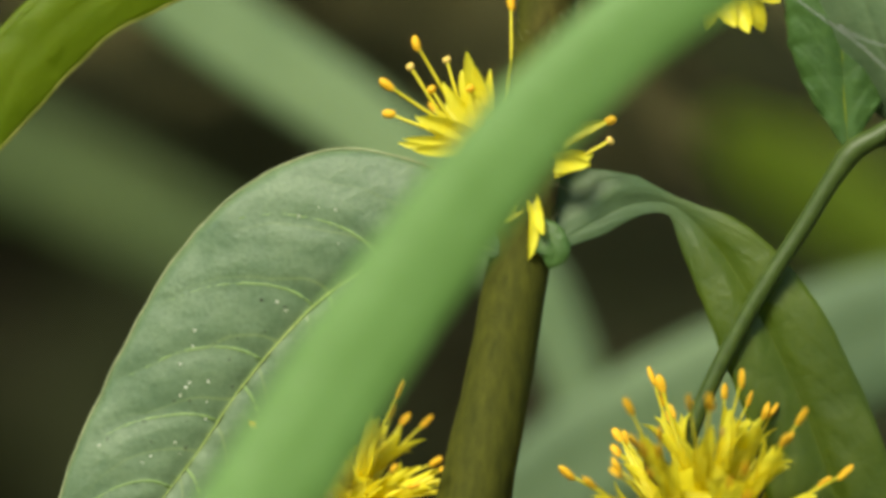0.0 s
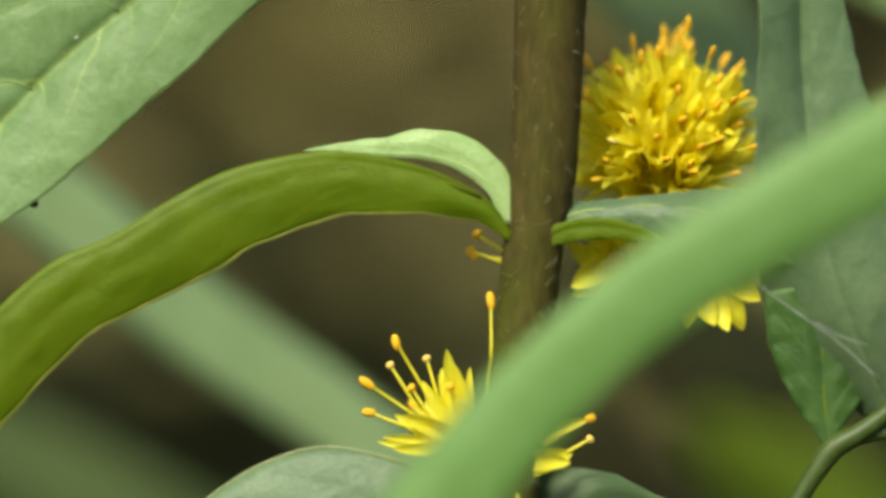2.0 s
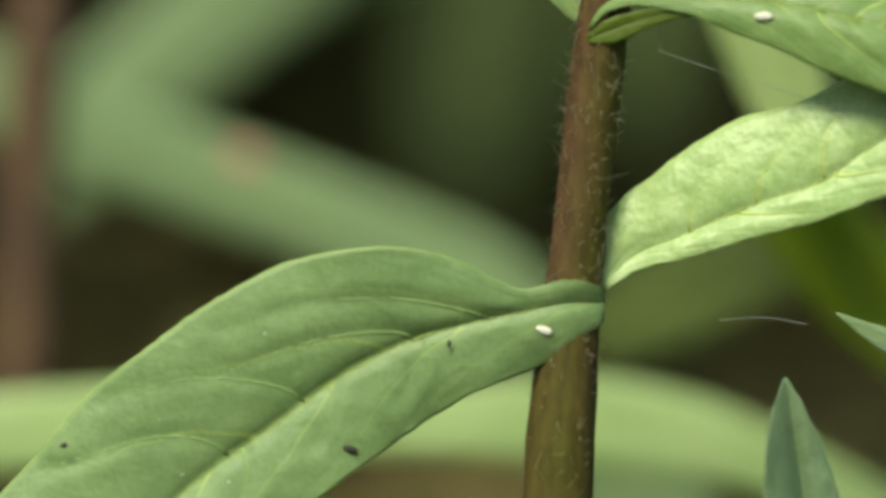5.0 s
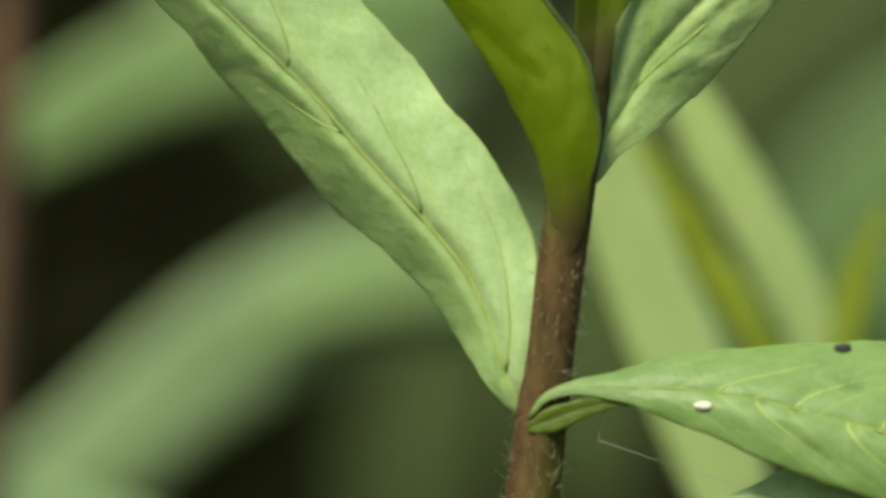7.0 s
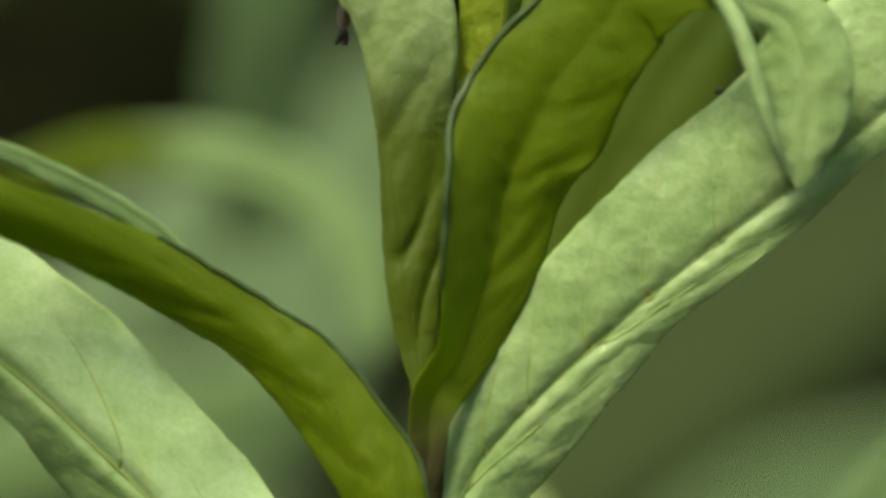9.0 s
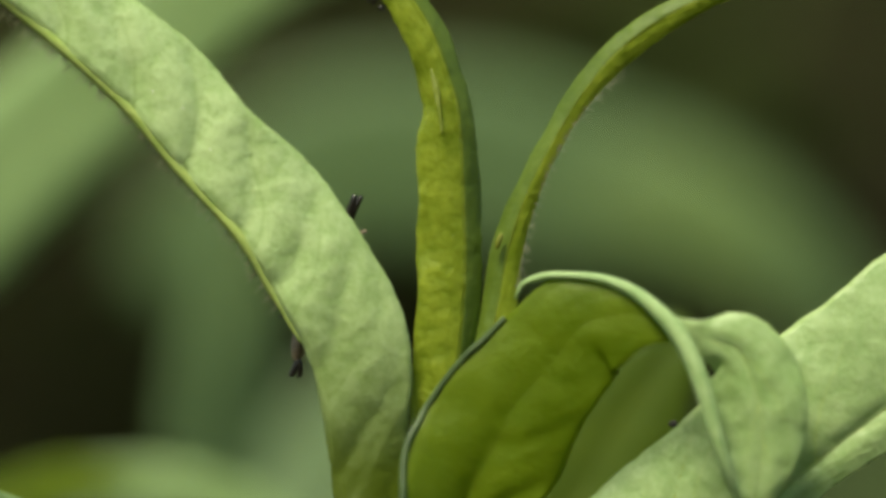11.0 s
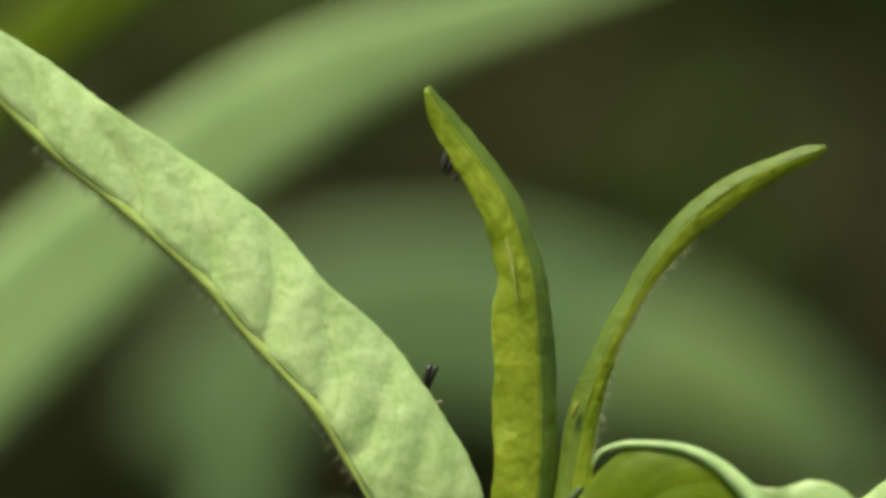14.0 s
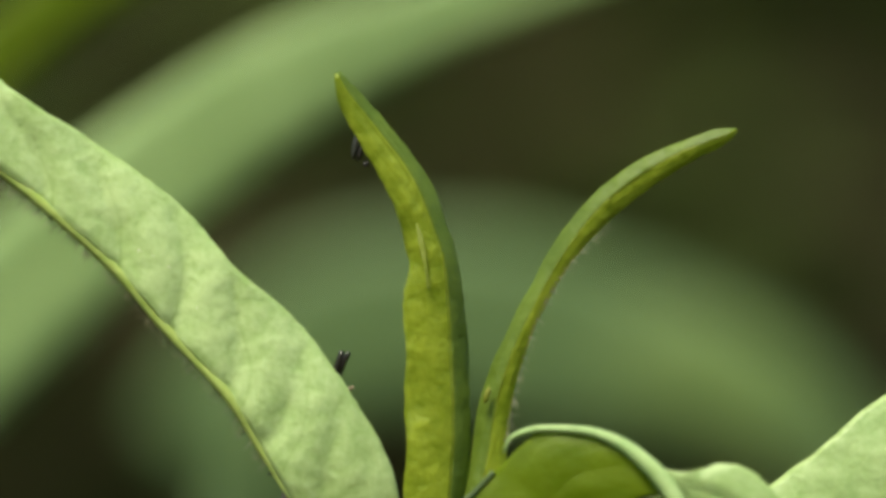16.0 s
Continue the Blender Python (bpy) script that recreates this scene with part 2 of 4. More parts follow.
ANTHER = plain_material("anther_orange", (0.8, 0.4, 0.012), (0.9, 0.55, 0.04), 1800, 0.6, 0.15, 0.6)
ANTHER_OLD = plain_material("anther_spent", (0.6, 0.38, 0.06), (0.75, 0.58, 0.2), 1800, 0.7)
CORE = plain_material("flower_core", (0.72, 0.58, 0.012), (0.84, 0.7, 0.03), 900, 0.6, 0.3)
LITTER = plain_material("dry_litter", (0.23, 0.19, 0.07), (0.55, 0.46, 0.2), 40, 0.85, 0.2, gloss=0.15)


def ground_material():
    """Dark soil, crumbly, with browner litter lying in patches."""
    s = Shade("ground_skin")
    fine, broad = s.noise(45.0, 4.0, 0.65), s.noise(1.7, 3.0, 0.6)
    soil = s.ramp(fine, (0.33, (0.012, 0.009, 0.005)), (0.67, (0.035, 0.026, 0.014)))
    dry = s.ramp(fine, (0.33, (0.024, 0.019, 0.009)), (0.67, (0.07, 0.056, 0.026)))
    s.put(s.bsdf.inputs["Base Color"], s.mix(s.ramp(broad, (0.45, (0, 0, 0)), (0.65, (1, 1, 1))), soil, dry))
    s.put(s.bsdf.inputs["Roughness"], 0.9)
    s.put(s.bsdf.inputs["Specular IOR Level"], 0.1)
    s.bump(fine, 0.6, 0.01)
    return s.mat


GROUND = ground_material()
BARK = plain_material("brown_stem_skin", (0.042, 0.022, 0.011), (0.1, 0.054, 0.025), 120, 0.7)
DARK_BAR = plain_material("dark_bar_skin", (0.018, 0.01, 0.006), (0.042, 0.024, 0.013), 500, 0.6)
SCAR = plain_material("leaf_scar", (0.19, 0.24, 0.02), (0.28, 0.31, 0.08), 700, 0.6, 0.2)
CHITIN = plain_material("insect_shell", (0.006, 0.005, 0.004), (0.02, 0.016, 0.012), 3000, 0.3)
CHITIN_TAN = plain_material("insect_belly", (0.1, 0.07, 0.045), (0.22, 0.16, 0.1), 3000, 0.4)
EGG = plain_material("insect_egg", (0.7, 0.66, 0.55), (0.8, 0.78, 0.7), 3000, 0.35, 0.2)
SPECK = plain_material("dirt_speck", (0.012, 0.012, 0.01), (0.04, 0.035, 0.025), 3000, 0.8)
SILK = plain_material("spider_silk", (0.2, 0.2, 0.18), (0.42, 0.44, 0.42), 3000, 0.4, 0.4)
PINK = plain_material("pink_spot_skin", (0.5, 0.2, 0.17), (0.62, 0.3, 0.26), 900, 0.5, 0.3)
WING = plain_material("gnat_wing", (0.02, 0.022, 0.018), (0.06, 0.06, 0.05), 3000, 0.3, 0.4)


# ---- shapes ----
def glide(points, n):
    """n points on a smooth line through the given ones (any number of columns), and how far along each lies."""
    p = np.array(points, float)
    k = np.r_[0, np.cumsum(np.maximum(np.linalg.norm(np.diff(p[:, :2], axis=0), axis=1), 1e-6))]
    slope = np.gradient(p, k, axis=0) if len(p) > 2 else np.repeat((p[1:] - p[:1]) / k[1], 2, axis=0)
    t = np.linspace(0, k[-1], n)
    i = np.clip(np.searchsorted(k, t, side="right") - 1, 0, len(k) - 2)
    w = (k[i + 1] - k[i])[:, None]
    x = ((t - k[i])[:, None]) / w
    a, b, ma, mb = p[i], p[i + 1], slope[i] * w, slope[i + 1] * w
    return (2 * x**3 - 3 * x**2 + 1) * a + (x**3 - 2 * x**2 + x) * ma + (3 * x**2 - 2 * x**3) * b + (x**3 - x**2) * mb, t / k[-1]


def link(name, verts, faces, materials, parent=None, uvs=None, smooth=True, label="", slots=None):
    """One mesh object from world-space points, under parent (whose origin is taken off)."""
    me = bpy.data.meshes.new(name)
    o = parent.matrix_world.translation if parent else Vector()
    if parent and parent.parent:
        o = parent.location + parent.parent.location
    elif parent:
        o = parent.location
    me.from_pydata([tuple(Vector(v) - o) for v in verts], [], faces)
    for m in (materials if isinstance(materials, (list, tuple)) else [materials]):
        me.materials.append(m)
    if uvs is not None:
        layer = me.uv_layers.new(name="UVMap")
        idx = np.empty(len(me.loops), int)
        me.loops.foreach_get("vertex_index", idx)
        layer.data.foreach_set("uv", np.array(uvs, float)[idx].ravel())
    me.polygons.foreach_set("use_smooth", [smooth] * len(me.polygons))
    if slots is not None:
        me.polygons.foreach_set("material_index", slots)
    me.update()
    ob = new(name, me)
    if parent:
        ob.parent = parent
    if label:
        ob["label"] = label
    return ob


def leaf(name, parent, rib, left, right, lean_left=0.0, lean_right=0.0, material=None, n=56, m=9, wave=3.0, puff=0.12,
         quilt=3.0, veins=9.0, slant=1.9, groove=6.0, rib_lift=0.0, thick=4.0, label="", turn=None, seed=0, rib_part=True, halves=None, roll=None, rumple=2.0, veined=(), vein_skin=None):
    """A leaf drawn along its midrib. left and right: half widths station by station; lean: degrees by which each half
    falls back behind the midrib. turn: (share of the length, material) from which on the other face shows."""
    k = len(rib)
    spread = lambda v: list(v) if isinstance(v, (list, tuple)) else [v] * k
    rows = [(*r, a, b, c, e) for r, a, b, c, e in zip(rib, left, right, spread(lean_left), spread(lean_right))]
    line, along = glide(rows, n)
    d2 = np.gradient(line[:, :2], axis=0)
    d2 /= np.maximum(np.linalg.norm(d2, axis=1), 1e-9)[:, None]
    rng = np.random.default_rng(seed + 11)
    ph = rng.uniform(0, 6.28, 6)
    nibble = rng.uniform(-1.3, 1.3, (n, 2))
    grid, uvs = [], []
    drift = [0.45 * noise.noise(Vector((veins * q * 0.8, seed * 3.7, 1.5))) for q in along]
    for i in range(n):
        u, h, d, wl, wr, al, ar = line[i]
        s = along[i]
        for j in range(-m, m + 1):
            f = abs(j) / m
            w, lean = (max(wl, 0.3), al) if j < 0 else (max(wr, 0.3), ar)
            side = 1.0 if j < 0 else -1.0
            ripple = wave * (math.sin(31 * s + ph[0] + side) + 0.6 * math.sin(57 * s + ph[1] + 2 * side)) * f**2 * min(1, w / 30)
            reach = f * w + 0.35 * ripple * f + (nibble[i, 1 if j > 0 else 0] * f**5 if w > 12 else 0)
            x = u - side * d2[i, 1] * reach
            y = h + side * d2[i, 0] * reach
            z = d + f * w * math.tan(radians(lean)) - puff * w * 4 * f * (1 - f) * 0.5
            dome = abs(math.cos(math.pi * (veins * s + drift[i] - slant * f**1.4 + (0.125 if j < 0 else 0.575)))) ** 0.7
            if groove:
                z -= quilt * dome * min(1, 5 * f) * (1 - f**3) * min(1, w / 70)**2
            elif j < 0:
                z -= quilt * abs(math.cos(math.pi * (veins * s + drift[i] + 0.575))) ** 0.7 * (1 - f**2) * min(1, wr / 70)**2
            else:
                z -= quilt * dome * (1 - f**3) * min(1, wr / 70)**2
            z += groove * math.exp(-(f * w / 14)**2) * min(1, w / 50)
            z += ripple * f
            rough = noise.noise(Vector((x * 0.022, y * 0.022, seed))) + 0.55 * noise.noise(Vector((x * 0.055, y * 0.055, seed + 7)))
            z += rumple * rough * min(1, f * w / 30) * min(1, w / 60)
            grid.append((x, y, z))
            uvs.append((s * veins / 9.0, 0.5 + 0.5 * j / m))
    c = 2 * m + 1
    runs, peak = [], max(max(left), max(right))
    for start, side, forward, far in veined:
        run = []
        for k in range(13):
            q = k / 12
            a = min(0.995, start + forward * q**1.5) * (n - 1)
            f = m + side * m * far * q**0.85
            i, j = min(n - 2, int(a)), min(c - 2, int(f))
            x, y = a - i, f - j
            corner = [np.array(grid[(i + p) * c + j + r]) * (x if p else 1 - x) * (y if r else 1 - y) for p in (0, 1) for r in (0, 1)]
            run.append((*sum(corner), (3.6 * (1 - q) + 1.0) * min(1.0, peak / 150)))
        runs.append(run)
    if runs:
        track = np.array([p[:2] for run in runs for p in zip(*[np.interp(np.linspace(0, 12, 49), range(13), col) for col in zip(*run)])])
        flat = np.array([g[:2] for g in grid])
        gap = np.array([np.min(np.hypot(*(track - g).T)) for g in flat])
        grid = [(g[0], g[1], g[2] + 3.0 * math.exp(-(e / 10)**2) - 1.2 * math.exp(-((e - 28) / 15)**2)) for g, e in zip(grid, gap)]
    front = [spot(*g) for g in grid]
    back = [spot(g[0], g[1], g[2] + thick) for g in grid]
    N = len(grid)
    faces, slots = [], []
    for i in range(n - 1):
        other = turn is not None and along[i] > turn
        for j in range(c - 1):
            a = i * c + j
            faces.append((a, a + 1, a + c + 1, a + c))
            faces.append((N + a, N + a + c, N + a + c + 1, N + a + 1))
            slots += [0 if j < m else 1] * 2 if halves else [1 if other else 0, 0 if other else 1] if isinstance(material, (list, tuple)) else [0, 0]
        for a, b in ((i * c, (i + 1) * c), ((i + 1) * c + c - 1, i * c + c - 1)):
            faces.append((a, b, N + b, N + a))
            slots.append(0)
    for j in range(c - 1):
        faces.append((j + 1, j, N + j, N + j + 1))
        e = (n - 1) * c
        faces.append((e + j, e + j + 1, N + e + j + 1, N + e + j))
        slots += [0, 0]
    made = link(name, front + back, faces, halves or material, parent, uvs + uvs, True, label, slots)
    for run in runs if vein_skin else ():
        tube("side_vein", made, [(u, h, d + 2.6 + 0.6 * r, r) for u, h, d, r in run], vein_skin, 16, 6)
    if roll:
        side, radius, skin, begin, *stop = roll
        last = n - 1 if not stop else int(stop[0] * n)
        edge = 0 if side == "left" else c - 1
        tube("rolled_margin", made, [(*grid[i * c + edge], radius * min(1.0, 0.25 + 6 * along[i] * (1 - along[i])) * min(1.0, 0.1 + 8 * (along[i] - begin))) for i in range(2 + int(begin * n), last, 2)], skin, n, 8, "", 0.25)
    if rib_part and not (parent and parent.parent):
        width = np.maximum(line[:, 3], line[:, 4])
        peak = max(width)
        path = [(*line[i, :3], max(0.4, min(1.0, width[i] / (0.4 * peak + 1e-6)) * (2.5 * (1 - along[i]) + 0.6))) for i in range(1, n - 1, 3)]
        path = [(u, h, d + groove * min(1, width[0 if k < 1 else min(n - 1, 1 + 3 * k)] / 50) + 0.5 * r + 1.1 * math.sin(k * 1.7 + seed) * min(1, r) - rib_lift, r * 0.85) for k, (u, h, d, r) in enumerate(path)]
        rib_line(made, path, RIM_PALE if material in (LEAF_OLD, LEAF_LANCE) else RIB_OLIVE if material in (LEAF_UNDER, LEAF_UNDER_FOOT, LEAF_TIP, LEAF_DEEP, LEAF_OLIVE, LEAF_SHADE) else BLADE if material is BLADE else RIB)
    return made


def tube(name, parent, line, material, n=60, ring=14, label="", rough=0.0, flush=None):
    """A round stalk through (u, h, d, radius) stations."""
    p, along = glide(line, n)
    pts = [spot(*r[:3]) for r in p]
    verts, uvs, faces = [], [], []
    for i, q in enumerate(pts):
        t = (pts[min(i + 1, n - 1)] - pts[max(i - 1, 0)]).normalized()
        a = t.cross(Vector((0, 1, 0))).normalized()
        b = a.cross(t)
        scale = UNIT * (1 + p[i, 2] * STEP)
        for k in range(ring):
            ang = 2 * math.pi * k / ring
            r = p[i, 3] * scale * (1 + rough * noise.noise(Vector((math.cos(ang) * 2, math.sin(ang) * 2, p[i, 1] * 0.012))))
            verts.append(q + (a * math.cos(ang) + b * math.sin(ang)) * r)
            red = 0.5 if flush is None else flush(p[i, 1], math.cos(ang))
            uvs.append((red, along[i]))
    for i in range(n - 1):
        for k in range(ring):
            a, b = i * ring + k, i * ring + (k + 1) % ring
            faces.append((a, b, b + ring, a + ring))
    faces += [tuple(range(ring))[::-1], tuple(range((n - 1) * ring, n * ring))]
    return link(name, verts, faces, material, parent, uvs, True, label)


def rib_line(parent, path, skin):
    """The midrib: a slim ridge half sunk in the blade."""
    tube("midrib", parent, path, skin, len(path) * 2, 7)


def thing(name, place, label, category, group="", kind=""):
    ob = new(name)
    ob.location = place
    ob.empty_display_size = 0.01
    return tagged(ob, label, category, group, kind)


# ---- ground and bank ----
def ground_sheet(name, cells, label):
    """One sheet out to the horizon, finest under the plants."""
    far = lambda t: 1.6 * t + 78.0 * t**5
    ticks = [far(2 * k / cells - 1) for k in range(cells + 1)]
    verts = [(x, y + 0.6, relief(x, y + 0.6)) for y in ticks for x in ticks]
    c = cells + 1
    faces = [(r * c + k, r * c + k + 1, (r + 1) * c + k + 1, (r + 1) * c + k) for r in range(cells) for k in range(cells)]
    ob = link(name, verts, faces, GROUND)
    return tagged(ob, label, "ground", "", "structure")


def relief(x, y):
    bank = max(0.0, y - 1.15)
    near = min(1.0, max(0.0, (math.hypot(x, y) - 0.05) / 0.5))
    lumps = 0.02 * noise.noise(Vector((x * 3, y * 3, 0))) + 0.01 * noise.noise(Vector((x * 14, y * 14, 5)))
    return lumps * near + min(1.3, bank * 1.6)


ground_sheet("ground", 190, "dark ground with brown litter, rising to a bank")


def thicket(name, count, low, high, size, material, label, seed, lift=None):
    """Crowded leaves on no visible twigs: a far blurred mass."""
    rng = random.Random(seed)
    verts, faces = [], []
    clumps = [[rng.uniform(a, b) for a, b in zip(low, high)] for _ in range(max(6, count // 45))]
    for _ in range(count):
        c = Vector([q + rng.gauss(0, 0.13) * min(b - a, 1.2) for q, a, b in zip(rng.choice(clumps), low, high)])
        c.z = max(c.z, low[2])
        if lift:
            c.z += lift(c.x, c.y)
        turn = Euler((rng.uniform(-0.7, 0.7), rng.uniform(-0.7, 0.7), rng.uniform(0, 6.28))).to_matrix()
        w = size * rng.uniform(0.6, 1.3)
        b = len(verts)
        for x, y, z in ((-0.5, 0, 0), (-0.2, 0.16, 0.03), (0.2, 0.14, 0.02), (0.5, 0, -0.06), (0.2, -0.14, 0.02), (-0.2, -0.16, 0.03)):
            verts.append(c + turn @ Vector((x, y, z)) * w)
        faces.append(tuple(range(b, b + 6)))
    ob = link(name, verts, faces, material)
    return tagged(ob, label, "foliage", "", "stuff")


# unseen leaves above the view, added to shade the bank
thicket("bank_shading_leaves", 1300, (-1.7, 1.3, 1.05), (1.7, 2.5, 1.7), 0.16, LEAF_DEEP, "unseen leafy mass added to shade the bank", 90)
# low leaves added to darken the ground, their shade carried by the colour
thicket("low_plants", 500, (-0.7, 0.36, 0.0), (0.7, 0.92, 0.07), 0.08, LEAF_SHADE, "low plants on the ground, deep shade in their colour", 94, relief)
thicket("leaf_litter", 1200, (-0.7, 0.95, 0.0), (0.7, 1.23, 0.025), 0.06, LITTER, "dry brown leaves and stalks at the foot of the bank", 95, relief)
# leaves added over the view's top edge to shade the ground behind
thicket("ground_shading_leaves", 900, (-1.4, 0.27, 0.5), (1.4, 0.6, 0.85), 0.12, LEAF_DEEP, "leafy mass added above the view to shade the ground", 93)
# unseen mass behind the camera, added to cut off low sky light
thicket("sky_blocking_leaves", 2600, (-2.2, -2.2, 0.0), (2.2, -1.5, 1.0), 0.2, LEAF_DEEP, "unseen leafy mass added behind the camera to block low sky", 92)
# dark leaves standing for the unlit holes at the bank's foot
thicket("bank_foot_plants", 2300, (-0.9, 1.2, 0.0), (0.9, 1.48, 0.06), 0.09, LEAF_SHADE, "low plants on the foot of the bank, deep shade in their colour", 96, relief)
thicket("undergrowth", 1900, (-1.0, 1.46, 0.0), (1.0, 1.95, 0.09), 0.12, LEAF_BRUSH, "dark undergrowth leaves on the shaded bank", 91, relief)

# ---- the flowering plant ----
STEM_LINE = [
    (560, -3300, 1250, 78), (640, -2400, 560, 76), (740, -1500, 130, 72), (790, -1100, 20, 70), (840, -882, 5, 65), (898, -600, 0, 58), (925, -440, 0, 55),
    (950, -200, 0, 53), (979, 66, 0, 53), (1002, 266, 0, 60), (1007, 404, 0, 62), (1020, 704, 0, 61), (1029, 825, 0, 56),
    (1058, 1125, 0, 47), (1076, 1292, 0, 48), (1106, 1542, 0, 44), (1140, 1796, 0, 42), (1180, 2040, 0, 36), (1190, 2140, 18, 30), (1200, 2280, 28, 20)]
FOOT = spot(560, -3300, 1250)
plant = thing("loosestrife_plant", (FOOT.x, FOOT.y, FOOT.z), "tall loosestrife plant with reddish stem, opposite green leaves, yellow flower heads", "plant")
tube("stem", plant, STEM_LINE, STEM, 150, 20, "olive and reddish-brown hairy stem", 0.06,
     lambda h, c: min(1.0, max(-0.35, (-0.3 - 0.1 * c if h < -380 else 0.2 - 0.3 * c if h < 60 else 0.3 + 0.3 * abs(c) if h < 900 else 0.6 + 0.5 * c if h < 1430 else 0.85 if h < 1745 else 0.5))))

leaf("leaf", plant, [(890, -445, -40), (800, -430, -45), (690, -455, -40), (575, -520, -30), (490, -600, -20), (405, -700, -10), (335, -800, 0), (270, -882, 5), (190, -1010, 20), (120, -1150, 30)],
     [8, 40, 90, 140, 170, 180, 180, 170, 110, 0], [10, 115, 205, 242, 240, 222, 205, 185, 130, 0], 8, 8, LEAF_OLD, n=90, m=12, groove=4, rib_lift=2.5, vein_skin=RIB_FAINT, roll=("right", 1.7, RIM_DRY, 0.0), veined=((0.2, 1, 0.13, 0.85), (0.33, 1, 0.15, 0.88), (0.45, 1, 0.15, 0.88), (0.57, 1, 0.15, 0.85), (0.7, 1, 0.13, 0.8), (0.3, -1, 0.1, 0.7), (0.5, -1, 0.1, 0.7), (0.66, -1, 0.1, 0.7)), label="broad grey-green leaf with pale veins", seed=1)
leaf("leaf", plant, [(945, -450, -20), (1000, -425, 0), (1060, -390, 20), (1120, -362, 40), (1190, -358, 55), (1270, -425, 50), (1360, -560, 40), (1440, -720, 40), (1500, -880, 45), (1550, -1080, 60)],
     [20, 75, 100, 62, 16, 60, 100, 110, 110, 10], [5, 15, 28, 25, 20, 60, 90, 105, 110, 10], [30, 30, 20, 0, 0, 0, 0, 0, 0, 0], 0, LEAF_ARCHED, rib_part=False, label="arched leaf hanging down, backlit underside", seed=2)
arch = leaf("leaf", plant, [(950, 100, -30), (910, 162, -45), (830, 212, -60), (730, 243, -70), (630, 258, -75), (530, 248, -75), (430, 222, -70), (330, 172, -70), (230, 112, -65), (130, 70, -60), (30, -10, -50), (-70, -120, -40), (-220, -300, -30), (-380, -520, -20)],
     [8, 36, 70, 95, 113, 128, 140, 145, 135, 142, 142, 138, 110, 0], [2, 2, 2, 3, 3, 3, 3, 3, 3, 3, 3, 3, 3, 2], 6, 60, LEAF_UNDER, roll=("left", 2.8, RIM_TAN, 0.0), n=90, m=14, rumple=3.0, quilt=1.0, vein_skin=RIB_OLIVE, veined=((0.06, -1, 0.8, 0.6),), rib_part=False, label="arching leaf seen from below, yellow-green", seed=3)
leaf("leaf_margin", arch, [(935, 130, -30), (915, 190, -25), (860, 235, -20), (790, 255, -20), (710, 258, -20), (640, 262, -20), (570, 262, -20)],
     [9, 15, 14, 11, 8, 5, 0], [12, 34, 46, 46, 26, 14, 0], 20, 20, LEAF_PALE, n=30, veins=3, quilt=0.2, label="curled pale upper margin", seed=4)
shortleaf = leaf("leaf", plant, [(985, 100, -10), (1040, 145, -25), (1120, 160, -40), (1220, 165, -50), (1340, 140, -50), (1450, 60, -40)],
     [10, 20, 15, 22, 50, 0], [14, 40, 40, 60, 60, 0], 60, 10, (LEAF_OLD, LEAF_UNDER), label="short grey-green leaf under the flower head", seed=5)
leaf("leaf_base", shortleaf, [(975, 85, -35), (1010, 110, -45), (1080, 128, -52), (1150, 122, -55), (1240, 92, -55)], [6, 12, 16, 14, 2], [8, 20, 24, 20, 2], 0, 10, LEAF_UNDER, n=24, m=5, label="yellowish underside of the leaf base", seed=18)
leaf("bract", plant, [(955, -390, -50), (975, -420, -62), (985, -450, -66), (975, -475, -60)], [10, 30, 28, 3], [10, 30, 32, 3], 10, 10, LEAF_DEEP, n=16, m=5, veins=3, rib_part=False, label="small dark green bract below the flowers", seed=19)
leaf("leaf", plant, [(1098, 945, -40), (1040, 945, -60), (957, 930, -62), (857, 908, -60), (747, 875, -55), (647, 825, -50), (507, 725, -40), (357, 615, -30), (267, 525, -25), (147, 425, -20), (30, 310, -10), (-120, 160, 0), (-260, -30, 20)],
     [34, 72, 100, 120, 138, 150, 154, 158, 157, 156, 148, 105, 0], [30, 42, 40, 118, 185, 222, 245, 242, 235, 218, 195, 120, 0], [8, 8, 8, 6, 4, 0, -4, -8, -12, -15, -18, -18, -18], [-8, -8, -8, -8, -6, -3, 0, 4, 8, 12, 16, 16, 16], LEAF_TOP, n=120, m=20, wave=5, groove=5, quilt=0.6, veins=7, vein_skin=RIB_FAINT, veined=((0.12, 1, 0.24, 0.8), (0.2, 1, 0.2, 0.55), (0.33, 1, 0.16, 0.9), (0.425, 1, 0.16, 0.9), (0.57, 1, 0.15, 0.9), (0.69, 1, 0.13, 0.85), (0.19, -1, 0.05, 0.6), (0.3, -1, 0.05, 0.5), (0.41, -1, 0.05, 0.62), (0.56, -1, 0.06, 0.55), (0.68, -1, 0.06, 0.5)), label="large matte green leaf with branching veins and specks", seed=6)
leaf("leaf", plant, [(1095, 975, 0), (1140, 1022, 15), (1230, 1062, 2), (1370, 1122, -18), (1480, 1160, -26), (1560, 1215, -28), (1700, 1300, -20), (1900, 1400, 10)],
     [10, 80, 120, 150, 150, 130, 120, 0], [8, 25, 40, 58, 65, 90, 100, 0], 15, -10, LEAF_PALE, n=70, m=12, quilt=0.8, vein_skin=RIM_PALE, veined=((0.2, -1, 0.12, 0.7), (0.34, -1, 0.14, 0.75), (0.48, -1, 0.14, 0.75), (0.3, 1, 0.12, 0.6), (0.5, 1, 0.12, 0.6)), label="pale green leaf with sunken veins", seed=7)
